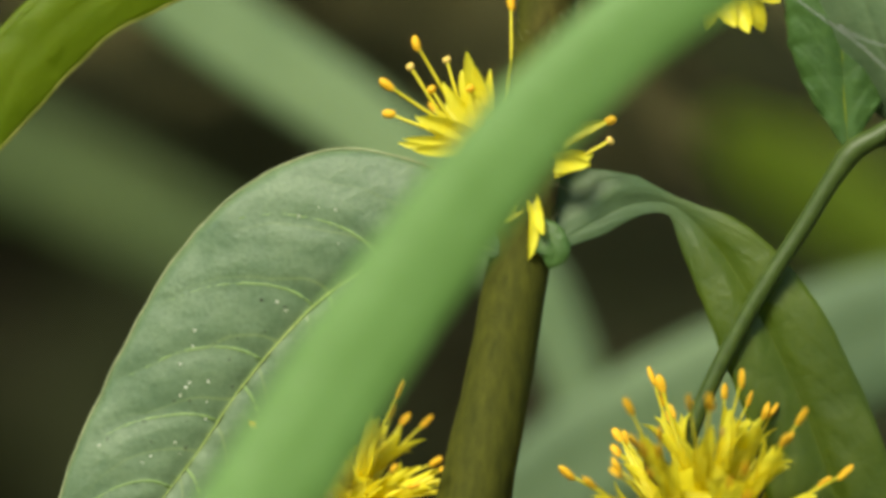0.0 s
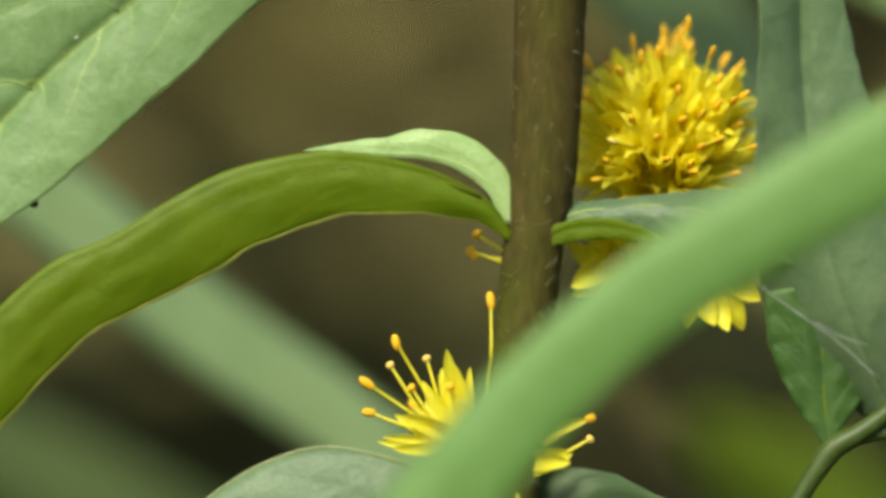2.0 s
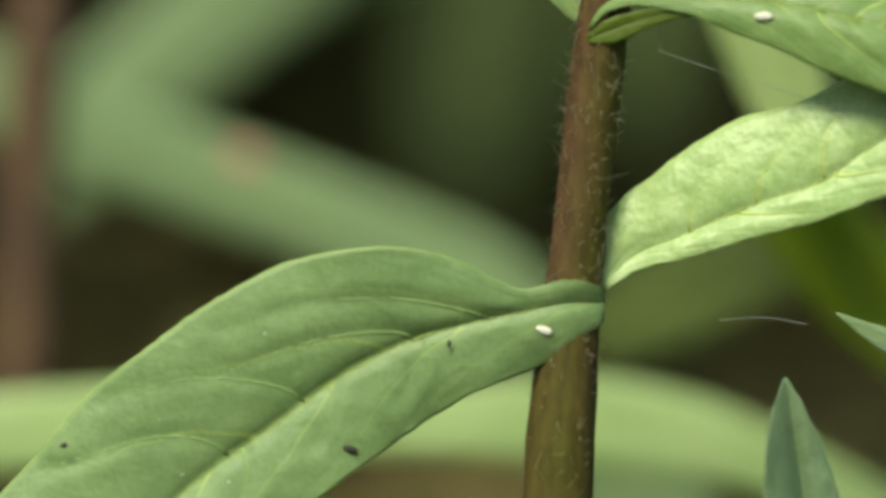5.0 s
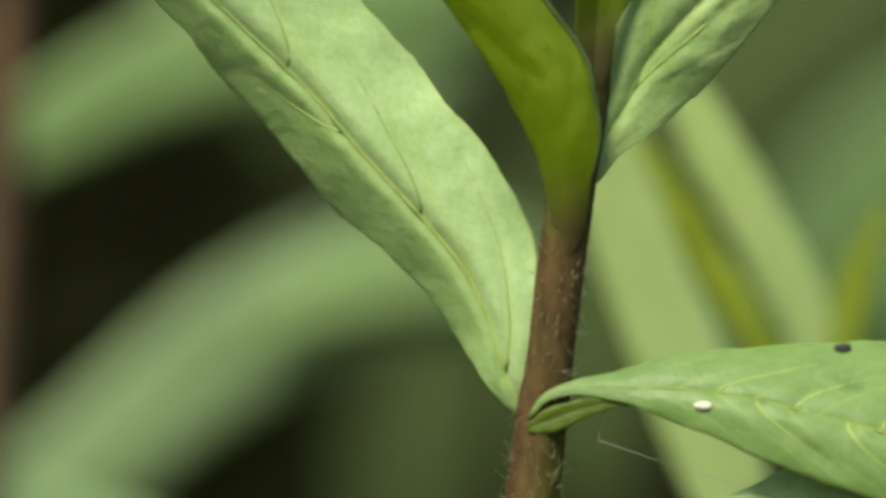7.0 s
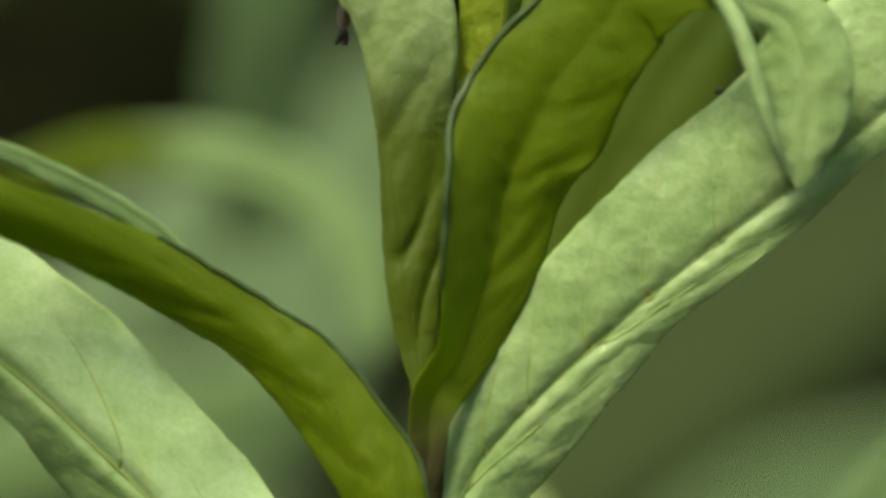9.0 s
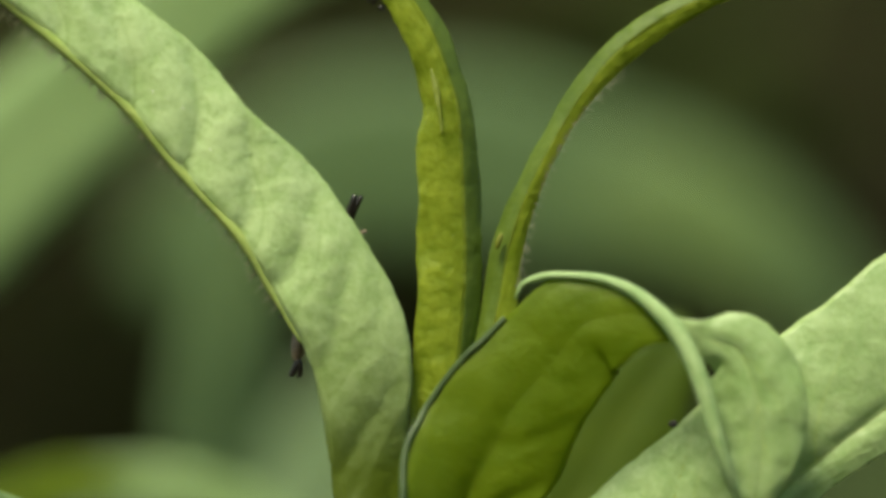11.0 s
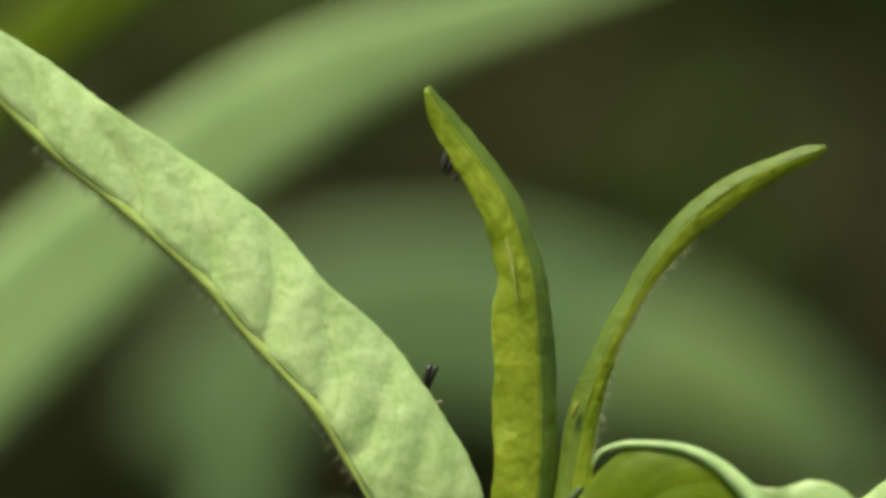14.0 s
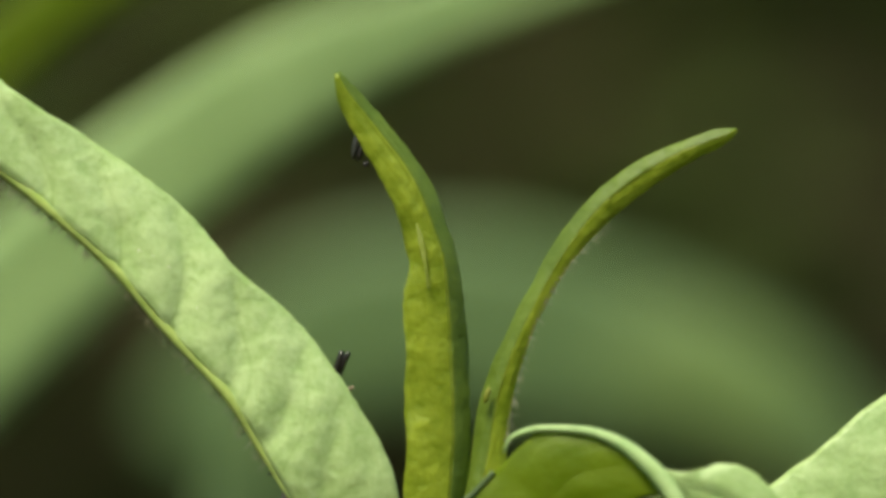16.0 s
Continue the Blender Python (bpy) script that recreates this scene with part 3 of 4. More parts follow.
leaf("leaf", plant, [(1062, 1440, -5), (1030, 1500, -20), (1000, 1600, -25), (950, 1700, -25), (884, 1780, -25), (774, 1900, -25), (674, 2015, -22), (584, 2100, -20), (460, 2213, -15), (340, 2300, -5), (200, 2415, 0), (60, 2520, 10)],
     [12, 40, 62, 80, 92, 102, 98, 86, 72, 58, 40, 0], [12, 70, 105, 138, 165, 172, 178, 184, 190, 185, 120, 0], 42, 12, LEAF_LANCE, rib_lift=3.0, halves=(LEAF_LANCE_SHADED, LEAF_LANCE), n=100, m=18, groove=16, quilt=0.4, rumple=0.9, vein_skin=RIB_SOFT, veined=((0.05, 1, 0.24, 0.76), (0.265, 1, 0.2, 0.5), (0.5, 1, 0.16, 0.6), (0.4, -1, 0.14, 0.6)), veins=7, wave=8, label="pale green lance-shaped leaf with yellowish midrib", seed=8)
eggleaf = leaf("leaf", plant, [(1070, 1430, -45), (1095, 1462, -52), (1140, 1482, -56), (1230, 1483, -60), (1330, 1482, -65), (1430, 1470, -70), (1530, 1448, -75), (1620, 1425, -75), (1780, 1380, -70), (1950, 1335, -60), (2200, 1270, -50)],
     [3, 8, 12, 30, 62, 85, 118, 146, 178, 190, 0], [3, 6, 12, 25, 60, 85, 105, 115, 120, 110, 0], 40, -5, LEAF_FRESH, n=70, m=12, quilt=1.0, vein_skin=RIB_SOFT, veined=((0.3, -1, 0.14, 0.7), (0.42, -1, 0.14, 0.7), (0.55, -1, 0.14, 0.7), (0.36, 1, 0.14, 0.7), (0.5, 1, 0.14, 0.7)), label="green leaf bearing a tiny white egg", seed=9)
leaf("leaf_base", eggleaf, [(1066, 1412, -48), (1105, 1425, -54), (1150, 1442, -56), (1200, 1455, -58), (1265, 1455, -58)],
     [6, 20, 18, 12, 2], [8, 24, 20, 14, 2], 0, 5, LEAF_OLIVE, n=20, m=5, veins=2, label="yellowish leaf base underside", seed=10)
olive = leaf("leaf", plant, [(1130, 1700, -40), (1136, 1745, -45), (1140, 1795, -52), (1140, 1850, -64), (1138, 1915, -80), (1122, 1975, -88), (1098, 2035, -90), (1056, 2102, -88), (1002, 2180, -84), (941, 2243, -80), (881, 2289, -76), (811, 2333, -84), (702, 2395, -105), (597, 2443, -135), (497, 2485, -170), (397, 2520, -205), (250, 2590, -255), (110, 2655, -300)],
     [6, 24, 36, 44, 60, 69, 76, 74, 74, 68, 60, 58, 58, 54, 51, 49, 44, 0], [6, 24, 35, 42, 58, 70, 77, 74, 72, 66, 58, 58, 58, 54, 51, 49, 42, 0], 30, 12, LEAF_UNDER_FOOT, n=90, m=12, groove=0, quilt=0.4, rumple=3.0, rib_part=False, veined=((0.16, 1, 0.08, 0.8), (0.27, 1, 0.1, 0.8), (0.38, 1, 0.1, 0.8), (0.22, -1, 0.1, 0.8), (0.33, -1, 0.1, 0.8), (0.48, -1, 0.1, 0.8)), roll=("right", 5.0, RIM_SHADE, 0.08, 0.6), label="narrow arching leaf seen from its olive underside", seed=11)
leaf("leaf_margin", olive, [(330, 2635, -215), (430, 2610, -180), (530, 2568, -150), (630, 2518, -118), (730, 2452, -90), (790, 2400, -75)], [4, 14, 16, 16, 12, 2], [6, 20, 26, 26, 20, 2], 10, 10, LEAF_FAR, n=30, m=4, label="pale upper margin of the leaf", seed=23)
leaf("leaf", plant, [(1180, 1850, 0), (1208, 1930, -5), (1243, 1985, -6), (1273, 2050, -8), (1323, 2110, -16), (1373, 2163, -25), (1473, 2255, -38), (1573, 2343, -45), (1713, 2452, -48), (1837, 2542, -45), (1965, 2647, -38), (2110, 2755, -25), (2250, 2858, 0), (2480, 3010, 70)],
     [6, 40, 62, 76, 95, 113, 163, 184, 202, 211, 215, 216, 212, 0], [14, 48, 76, 103, 108, 106, 88, 66, 69, 60, 52, 70, 80, 0], 2, 16, LEAF_PALE, n=120, m=20, vein_skin=RIB_SOFT, veined=((0.14, -1, 0.07, 0.8), (0.21, -1, 0.08, 0.85), (0.29, -1, 0.09, 0.85), (0.37, -1, 0.1, 0.85), (0.46, -1, 0.1, 0.85), (0.55, -1, 0.1, 0.85), (0.1, 1, 0.22, 0.5), (0.3, 1, 0.24, 0.75)), quilt=0.6, groove=7, wave=4, veins=11, rumple=3.5, label="pale puckered leaf with a sunken midrib", seed=12)
leaf("leaf", plant, [(1190, 2150, -20), (1150, 2350, -30), (1128, 2524, -40), (1100, 2692, -46), (1073, 2828, -52), (1011, 2937, -55), (937, 3051, -57), (835, 3160, -57), (733, 3275, -57), (599, 3391, -54), (438, 3520, -50), (332, 3618, -45), (181, 3735, -40), (66, 3836, -30)],
     [22, 35, 22, 14, 15, 12, 10, 8, 7, 7, 7, 7, 7, 0], [22, 60, 98, 135, 172, 178, 170, 162, 154, 136, 116, 92, 56, 0], 8, 8, LEAF_SHADE_FOOT, halves=(LEAF_SHADE_FOOT_EDGE, LEAF_SHADE_FOOT), roll=("left", 9.5, RIM_PALE, 0.33), rib_part=False, n=170, m=14, wave=7, puff=0.03, quilt=12, veins=13, slant=1.1, groove=0, rumple=1.2, label="long pale leaf with puckered blade and hairy rolled edge", seed=13)
overarch = leaf("leaf", plant, [(1179, 1990, -32), (1184, 2035, -40), (1188, 2080, -46), (1190, 2130, -50), (1198, 2175, -52), (1240, 2242, -50), (1275, 2332, -54), (1306, 2442, -60), (1328, 2552, -70), (1348, 2606, -78), (1380, 2666, -88), (1423, 2745, -102), (1465, 2796, -112), (1506, 2842, -122), (1545, 2890, -132), (1606, 2908, -140), (1660, 2906, -142), (1720, 2880, -142)],
     [6, 24, 33, 38, 42, 44, 68, 91, 110, 132, 138, 128, 117, 112, 100, 62, 34, 10], [6, 24, 32, 38, 48, 54, 72, 92, 103, 115, 129, 126, 115, 108, 104, 92, 66, 20], [0, -5, -12, -25, -40, -48, -48, -44, -34, -20, -4, 6, 10, 12, 12, 12, 8, 5], [2, 2, 2, 5, 12, 18, 18, 14, 8, 4, 2, 2, 2, 2, 2, 2, 2, 2], LEAF_UNDER_NECK, rib_part=False, roll=("left", 6.5, RIM_SHADE, 0.3, 0.78), n=90, m=12, groove=0, quilt=0.4, rumple=3.0, veined=((0.35, 1, 0.1, 0.8), (0.5, 1, 0.1, 0.8), (0.62, 1, 0.1, 0.8), (0.4, -1, 0.1, 0.8), (0.54, -1, 0.1, 0.8)), label="leaf arching over, olive underside showing", seed=14)
leaf("leaf_tip", overarch, [(1685, 2915, -146), (1715, 2892, -150), (1762, 2868, -154), (1820, 2846, -158), (1855, 2770, -162), (1866, 2680, -156), (1858, 2605, -146), (1846, 2540, -126)],
     [5, 12, 36, 70, 88, 74, 44, 4], [5, 12, 34, 66, 86, 72, 42, 4], 10, 30, LEAF_PALE, n=60, m=10, veins=3, quilt=0.8, rumple=3.0, label="pale hanging tip", seed=17)
tube("rolled_margin", overarch, [(1426, 2938, -100, 2), (1438, 2963, -104, 4), (1466, 2975, -110, 6), (1532, 2978, -122, 7), (1592, 2969, -134, 9), (1650, 2941, -146, 12), (1690, 2906, -156, 15), (1732, 2850, -170, 16), (1766, 2760, -180, 15), (1800, 2640, -172, 10), (1830, 2560, -140, 4)], RIM_SOFT, 60, 12, "pale scalloped rolled edge", 0.3)
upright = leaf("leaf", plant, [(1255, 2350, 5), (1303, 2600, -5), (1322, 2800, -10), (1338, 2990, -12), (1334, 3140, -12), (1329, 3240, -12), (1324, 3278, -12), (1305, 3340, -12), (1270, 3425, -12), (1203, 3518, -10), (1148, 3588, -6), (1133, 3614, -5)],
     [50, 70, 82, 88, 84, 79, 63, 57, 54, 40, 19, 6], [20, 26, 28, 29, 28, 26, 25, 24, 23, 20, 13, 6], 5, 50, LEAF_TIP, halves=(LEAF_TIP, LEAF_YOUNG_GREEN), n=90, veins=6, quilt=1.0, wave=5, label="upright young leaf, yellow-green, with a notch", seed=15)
leaf("scar", upright, [(1294, 3230, -26), (1289, 3272, -25), (1281, 3318, -22), (1275, 3345, -20)], [1, 3, 5, 1], [1, 3, 5, 1], 0, 0, SCAR, n=30, m=3, wave=5, thick=1.5, quilt=0, groove=0, rib_part=False, label="pale grey scar", seed=24)
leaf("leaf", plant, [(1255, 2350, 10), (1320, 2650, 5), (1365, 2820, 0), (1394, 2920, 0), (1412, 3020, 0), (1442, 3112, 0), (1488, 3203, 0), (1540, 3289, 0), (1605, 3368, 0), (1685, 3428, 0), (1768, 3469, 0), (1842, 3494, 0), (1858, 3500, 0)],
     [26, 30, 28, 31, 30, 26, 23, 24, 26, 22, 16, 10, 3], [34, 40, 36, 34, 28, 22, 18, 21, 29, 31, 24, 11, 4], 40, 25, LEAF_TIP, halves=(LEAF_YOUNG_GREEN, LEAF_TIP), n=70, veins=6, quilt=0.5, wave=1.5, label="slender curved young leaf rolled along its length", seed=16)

# ---- neighbour: upright leaf and side stalk ----
neighbour = thing("side_shoot", spot(1225, -760), "dark thin side shoot with small leaves", "plant")
tube("stalk", neighbour, [(1147, -1100, 60, 17), (1198, -880, 40, 16), (1246, -735, 30, 15), (1310, -600, 20, 15.5), (1366, -502, 10, 16), (1432, -400, 5, 16), (1493, -300, 0, 18), (1520, -262, 0, 21), (1570, -232, 0, 18), (1670, -150, 0, 15)], STALK, 50, 12, "dark green stalk")
tube("twig", neighbour, [(1515, -262, 0, 14), (1570, -240, 10, 14), (1650, -228, 15, 12), (1750, -240, 20, 10)], STALK, 20, 10)
leaf("leaf", neighbour, [(1512, -255, -5), (1503, -160, -10), (1496, -60, -15), (1480, 30, -20)], [8, 62, 95, 85], [8, 80, 125, 130], 10, 10, LEAF_DEEP, n=30, veins=4, label="glossy dark green small leaf", seed=20)
leaf("leaf", neighbour, [(1620, -190, -10), (1560, -60, -60), (1510, 80, -78), (1478, 230, -76), (1459, 407, -72), (1450, 607, -70), (1434, 707, -67), (1424, 775, -66), (1417, 814, -65)],
     [40, 130, 130, 101, 79, 70, 52, 26, 3], [40, 120, 160, 140, 100, 62, 42, 20, 3], [42, 42, 36, 5, -30, -38, -38, -38, -38], 8, GREY_LEAF, halves=(LEAF_OLD_PLAIN, LEAF_OLD_PLAIN), rib_part=False, groove=8, n=80, m=12, rumple=1.5, quilt=0.8, label="upright pointed grey-green leaf, folded at the midrib", seed=21)

# ---- foreground blade ----
blade = thing("grass_blade", spot(560, -882, -900), "broad smooth green grass blade crossing the stem", "grass")
leaf("blade", blade, [(120, -1500, -800), (330, -1120, -830), (480, -882, -850), (640, -640, -860), (800, -420, -870), (960, -220, -880), (1140, -40, -880), (1320, 90, -880), (1500, 200, -870), (1700, 310, -860), (1950, 420, -830)],
     [130, 125, 122, 118, 110, 98, 86, 85, 86, 88, 60], [110, 100, 92, 84, 76, 74, 78, 85, 90, 90, 60], 10, 10, BLADE, wave=0, quilt=0, groove=0, seed=30, rumple=0.5)


# ---- flower heads ----
def petal_mesh(seed):
    """A narrow curved petal 5 mm long, pointing up z."""
    rng = random.Random(seed)
    n, verts, faces = 9, [], []
    bend, hook = rng.uniform(-1.0, 1.8), rng.choice((-1, 1)) * rng.uniform(0.3, 1.0)
    for i in range(n):
        s = i / (n - 1)
        w = 0.0008 * math.sin(math.pi * min(1, 0.16 + 0.84 * s) ** 0.9) ** 0.7 + 0.00006
        y, z = 0.0009 * bend * s * s, 0.0058 * s
        for k in (-1, -0.5, 0, 0.5, 1):
            verts.append((k * w + 0.0011 * hook * s**3, y + 0.6 * w * k * k - 0.0008 * abs(hook) * s**6, z - 0.0007 * abs(hook) * s**6))
    for i in range(n - 1):
        for k in range(4):
            a = i * 5 + k
            faces.append((a, a + 1, a + 6, a + 5))
    return mesh_of("petal", verts, faces, [PETAL])


def mesh_of(name, verts, faces, materials, slots=None):
    me = bpy.data.meshes.new(name)
    me.from_pydata(verts, [], faces)
    for m in materials:
        me.materials.append(m)
    me.polygons.foreach_set("use_smooth", [True] * len(me.polygons))
    if slots:
        me.polygons.foreach_set("material_index", slots)
    me.update()
    return me


def stamen_mesh(seed, spent=False):
    """A thin filament 6 mm long with an oblong anther at its end, pointing up z."""
    rng = random.Random(seed)
    verts, faces, slots = [], [], []
    bend, long = rng.uniform(-1, 1) * 0.0009, rng.uniform(0.0056, 0.0068)
    ring = 6
    prof = [(s, 0.00021 - 0.00005 * s) for s in np.linspace(0, 1, 7)]
    for s, r in prof:
        for k in range(ring):
            a = 2 * math.pi * k / ring
            verts.append((r * math.cos(a), bend * s * s + r * math.sin(a), long * s))
    for i in range(len(prof) - 1):
        for k in range(ring):
            a, b = i * ring + k, i * ring + (k + 1) % ring
            faces.append((a, b, b + ring, a + ring))
            slots.append(0)
    base = len(verts)
    size = 0.0015 if not spent else 0.0009
    tilt = rng.uniform(-0.5, 0.5)
    steps = [(-0.45, 0.4), (-0.3, 0.85), (0.0, 1.0), (0.3, 0.85), (0.48, 0.35)]
    for q, r in steps:
        for k in range(8):
            a = 2 * math.pi * k / 8
            rr = r * 0.00042 * (1 + 0.25 * math.cos(2 * a))
            verts.append((rr * math.cos(a) + tilt * q * size * 0.6, bend + rr * math.sin(a), long + 0.0003 + q * size))
    for i in range(len(steps) - 1):
        for k in range(8):
            a, b = base + i * 8 + k, base + i * 8 + (k + 1) % 8
            faces.append((a, b, b + 8, a + 8))
            slots.append(1)
    faces += [tuple(base + k for k in range(8))[::-1], tuple(base + 32 + k for k in range(8))]
    slots += [1, 1]
    return mesh_of("stamen", verts, faces, [FILAMENT, ANTHER_OLD if spent else ANTHER], slots)


PETALS = [petal_mesh(i) for i in range(5)]
STAMENS = [stamen_mesh(i, i == 4) for i in range(5)]


def flower_head(parent, u, h, d, radius, count, seed, label, spread=1.0, up=0.3, squash=1.0, petals=6, stamens=3, long=1.0, broad=1.0):
    """A round head of many starry florets: a lumpy core with petals and stamens standing out all over it."""
    rng = random.Random(seed)
    centre = spot(u, h, d)
    core_r = radius * UNIT - 0.0054
    bm = bmesh.new()
    bmesh.ops.create_icosphere(bm, subdivisions=3, radius=max(core_r, 0.0015))
    for v in bm.verts:
        v.co *= 1 + 0.25 * noise.noise(v.co * 900)
        v.co.z *= squash
    me = bpy.data.meshes.new("flower_head")
    bm.to_mesh(me)
    bm.free()
    me.materials.append(CORE)
    head = new("flower_head", me)
    head.parent = parent
    head.location = centre - parent.location
    head["label"] = label
    golden = math.pi * (3 - math.sqrt(5))
    for i in range(count):
        z = 1 - 2 * (i + 0.5) / count
        a = golden * i + rng.uniform(-0.4, 0.4)
        r = math.sqrt(max(0, 1 - z * z))
        out = Vector((r * math.cos(a), r * math.sin(a), z))
        axis = (out + Vector((rng.uniform(-0.2, 0.2), rng.uniform(-0.2, 0.2), up))).normalized()
        foot = Vector((out.x, out.y, out.z * squash)) * core_r * 0.9
        turn = axis.to_track_quat("Z", "Y").to_matrix().to_4x4()
        for kind, number, meshes, low, high, size in (("petal", petals, PETALS, 4, 22, 1.05), ("stamen", stamens, STAMENS, 2, 14, long)):
            for k in range(number):
                spin = 360 * (k + rng.uniform(-0.2, 0.2)) / number
                ob = new(kind, rng.choice(meshes if rng.random() < 0.35 else meshes[:4]))
                ob.parent = head
                tip = rng.uniform(low, high) * spread
                slim = broad if kind == "petal" else 0.8
                ob.matrix_local = Matrix.Translation(foot) @ turn @ pose(0, 0, 0, 0, 0, spin) @ pose(0, 0, 0, tip, 0, 0) @ Matrix.Diagonal((slim * rng.uniform(0.7, 1.05), slim * rng.uniform(0.7, 1.05), size * rng.uniform(0.78, 1.12), 1))
    return head


flower_head(plant, 1214, 262, 225, 192, 44, 3, "dense round yellow flower head with orange anthers", 1.5, 0.8, petals=8, stamens=2, broad=1.2)
star = flower_head(plant, 1130, 66, 66, 128, 1, 4, "open starry yellow flower with an orange eye", petals=2, stamens=0)
loose = flower_head(plant, 880, -285, 10, 150, 5, 5, "loose yellow flower head with long orange-tipped stamens", 0.9, 0.2, petals=4, stamens=1)


def reach_out(head, kind, mesh, size, root, tip, broad=1.0):
    """One petal or stamen of a head, from its root to its tip."""
    a, b = spot(*root), spot(*tip)
    ob = new(kind, mesh)
    ob.parent = head
    way = b - a
    z = way.normalized()
    x = Vector((0, -1, 0)).cross(z).normalized()
    turn = Matrix((x, z.cross(x), z)).transposed().to_4x4()
    ob.matrix_local = Matrix.Translation(a - head.location - head.parent.location) @ turn @ Matrix.Diagonal((broad, broad, way.length / size, 1))


for k, (root, tip, mesh) in enumerate([
        ((810, -235, -25), (678, -145, -40), 0), ((800, -243, -25), (684, -203, -35), 1), ((775, -195, -20), (716, -106, -30), 4), ((805, -195, -15), (736, -76, -20), 2),
        ((815, -190, -10), (786, -92, -15), 4), ((800, -215, -25), (761, -156, -40), 3), ((850, -220, -30), (832, -152, -50), 0), ((908, -160, 0), (906, 0, 5), 1),
        ((960, -110, 5), (984, -12, 10), 2), ((1010, -290, -20), (1098, -243, -35), 4), ((1000, -262, -15), (1092, -210, -25), 3)]):
    reach_out(loose, "stamen", STAMENS[mesh], 0.0071, root, tip, 0.78)
for k, (root, tip, broad) in enumerate([
        ((850, -250, -20), (740, -195, -40), 1.5), ((850, -260, -25), (695, -262, -35), 1.0), ((860, -230, -15), (818, -85, -25), 1.4), ((870, -230, -10), (862, -115, -20), 0.8),
        ((905, -200, 0), (912, -65, -10), 1.0), ((830, -255, -25), (705, -240, -45), 0.8), ((960, -300, -20), (1050, -265, -45), 2.0), ((960, -290, -20), (1060, -275, -55), 1.6),
        ((980, -250, -10), (1085, -205, -30), 1.1), ((950, -350, -45), (950, -470, -70), 0.9), ((945, -345, -45), (962, -425, -75), 1.1), ((935, -350, -45), (900, -400, -60), 0.8), ((900, -270, -30), (850, -180, -60), 1.3),
        ((860, -240, -20), (770, -150, -40), 1.3), ((855, -245, -18), (800, -118, -35), 1.1), ((865, -235, -15), (842, -105, -30), 1.3), ((850, -255, -22), (725, -215, -40), 1.3),
        ((845, -262, -22), (722, -268, -38), 1.1), ((900, -205, -2), (925, -90, -12), 1.2), ((870, -240, -25), (815, -165, -55), 1.5)]):
    reach_out(loose, "petal", PETALS[k % 5], 0.0058, root, tip, broad * 0.62)
lower = flower_head(neighbour, 1262, -925, -10, 215, 26, 6, "yellow flower head with orange-tipped stamens", 1.0, 0.6, long=1.2, stamens=3)
flower_head(plant, 620, -880, 60, 160, 16, 7, "yellow flower head behind the blade", long=1.15)
for u, h, slant, size in ((945, 58, -72, 0.55), (942, 74, -58, 0.5), (945, 66, -82, 0.48)):
    ob = new("stamen", STAMENS[u % 3])
    ob.parent = plant
    ob.matrix_local = Matrix.Translation(spot(u, h, 30) - plant.location) @ pose(0, 0, 0, 0, slant, 0) @ Matrix.Diagonal((0.9, 0.9, size, 1))
    ob["label"] = "short orange-tipped stamen beside the stem"

for k in range(9):
    a = radians(40 * k + 12 * math.sin(5 * k))
    reach_out(star, "petal", PETALS[k % 5], 0.0058, (1130 + 10 * math.cos(a), 66 + 10 * math.sin(a), 40), (1130 + 96 * math.cos(a), 60 + 92 * math.sin(a), 30), 1.3)
for k, (root, tip) in enumerate((((1270, 40, 60), (1300, -55, 50)), ((1310, 30, 60), (1370, -50, 50)), ((1285, 30, 62), (1345, -55, 55)), ((1230, 60, 60), (1265, -30, 55)), ((1250, 40, 60), (1280, -50, 50)), ((1330, 50, 60), (1385, -10, 55)))):
    reach_out(star, "petal", PETALS[k % 5], 0.0058, root, tip, 1.2)

# ---- blurred plants behind ----
def far_leaf(rib, width, material, label, seed, group="leaves behind"):
    k = len(rib)
    ob = thing("background_leaf", spot(*rib[0]), label, "leaf", group)
    prof = width if isinstance(width, list) else [width * (0.6 + 0.4 * math.sin(math.pi * min(1, 0.15 + 0.85 * i / (k - 1)))) if i < k - 1 else width * 0.15 for i in range(k)]
    leaf("blade", ob, rib, prof, prof, 6, 6, material, n=30, m=4, wave=2, seed=seed)
    return ob


def behind(d, *points):
    return [(u, h, d) for u, h in points]


far_leaf(behind(1700, (-250, 400), (-60, 290), (130, 168), (380, -42), (630, -212), (800, -350), (930, -480), (1010, -630), (1050, -820), (1060, -1000)), [70, 72, 75, 75, 70, 65, 60, 52, 45, 20], GREY_LEAF, "pale grey-green leaf blade behind the stem", 40)
far_leaf(behind(3600, (-250, -160), (-50, -240), (150, -330), (320, -420), (480, -500), (620, -620)), [85, 92, 92, 85, 65, 20], LEAF_DIM, "dull green leaf blade in shade", 41)
far_leaf(behind(1500, (820, -1000), (950, -880), (1150, -760), (1400, -650), (1650, -560), (1900, -500)), [50, 95, 115, 125, 115, 60], GREY_LEAF, "pale leaf behind the lower flower head", 42)
far_leaf(behind(4200, (1290, -200), (1370, -270), (1470, -340), (1570, -400), (1690, -460)), [40, 80, 95, 90, 50], LEAF_UNDER, "bright backlit green leaf", 43)
far_leaf(behind(1700, (-250, 680), (0, 712), (400, 735), (800, 735), (1080, 732), (1380, 670), (1560, 590), (1750, 480), (1900, 370)), [62, 72, 66, 62, 82, 60, 45, 40, 20], LEAF_PALE, "long pale leaf crossing behind the stem", 44)
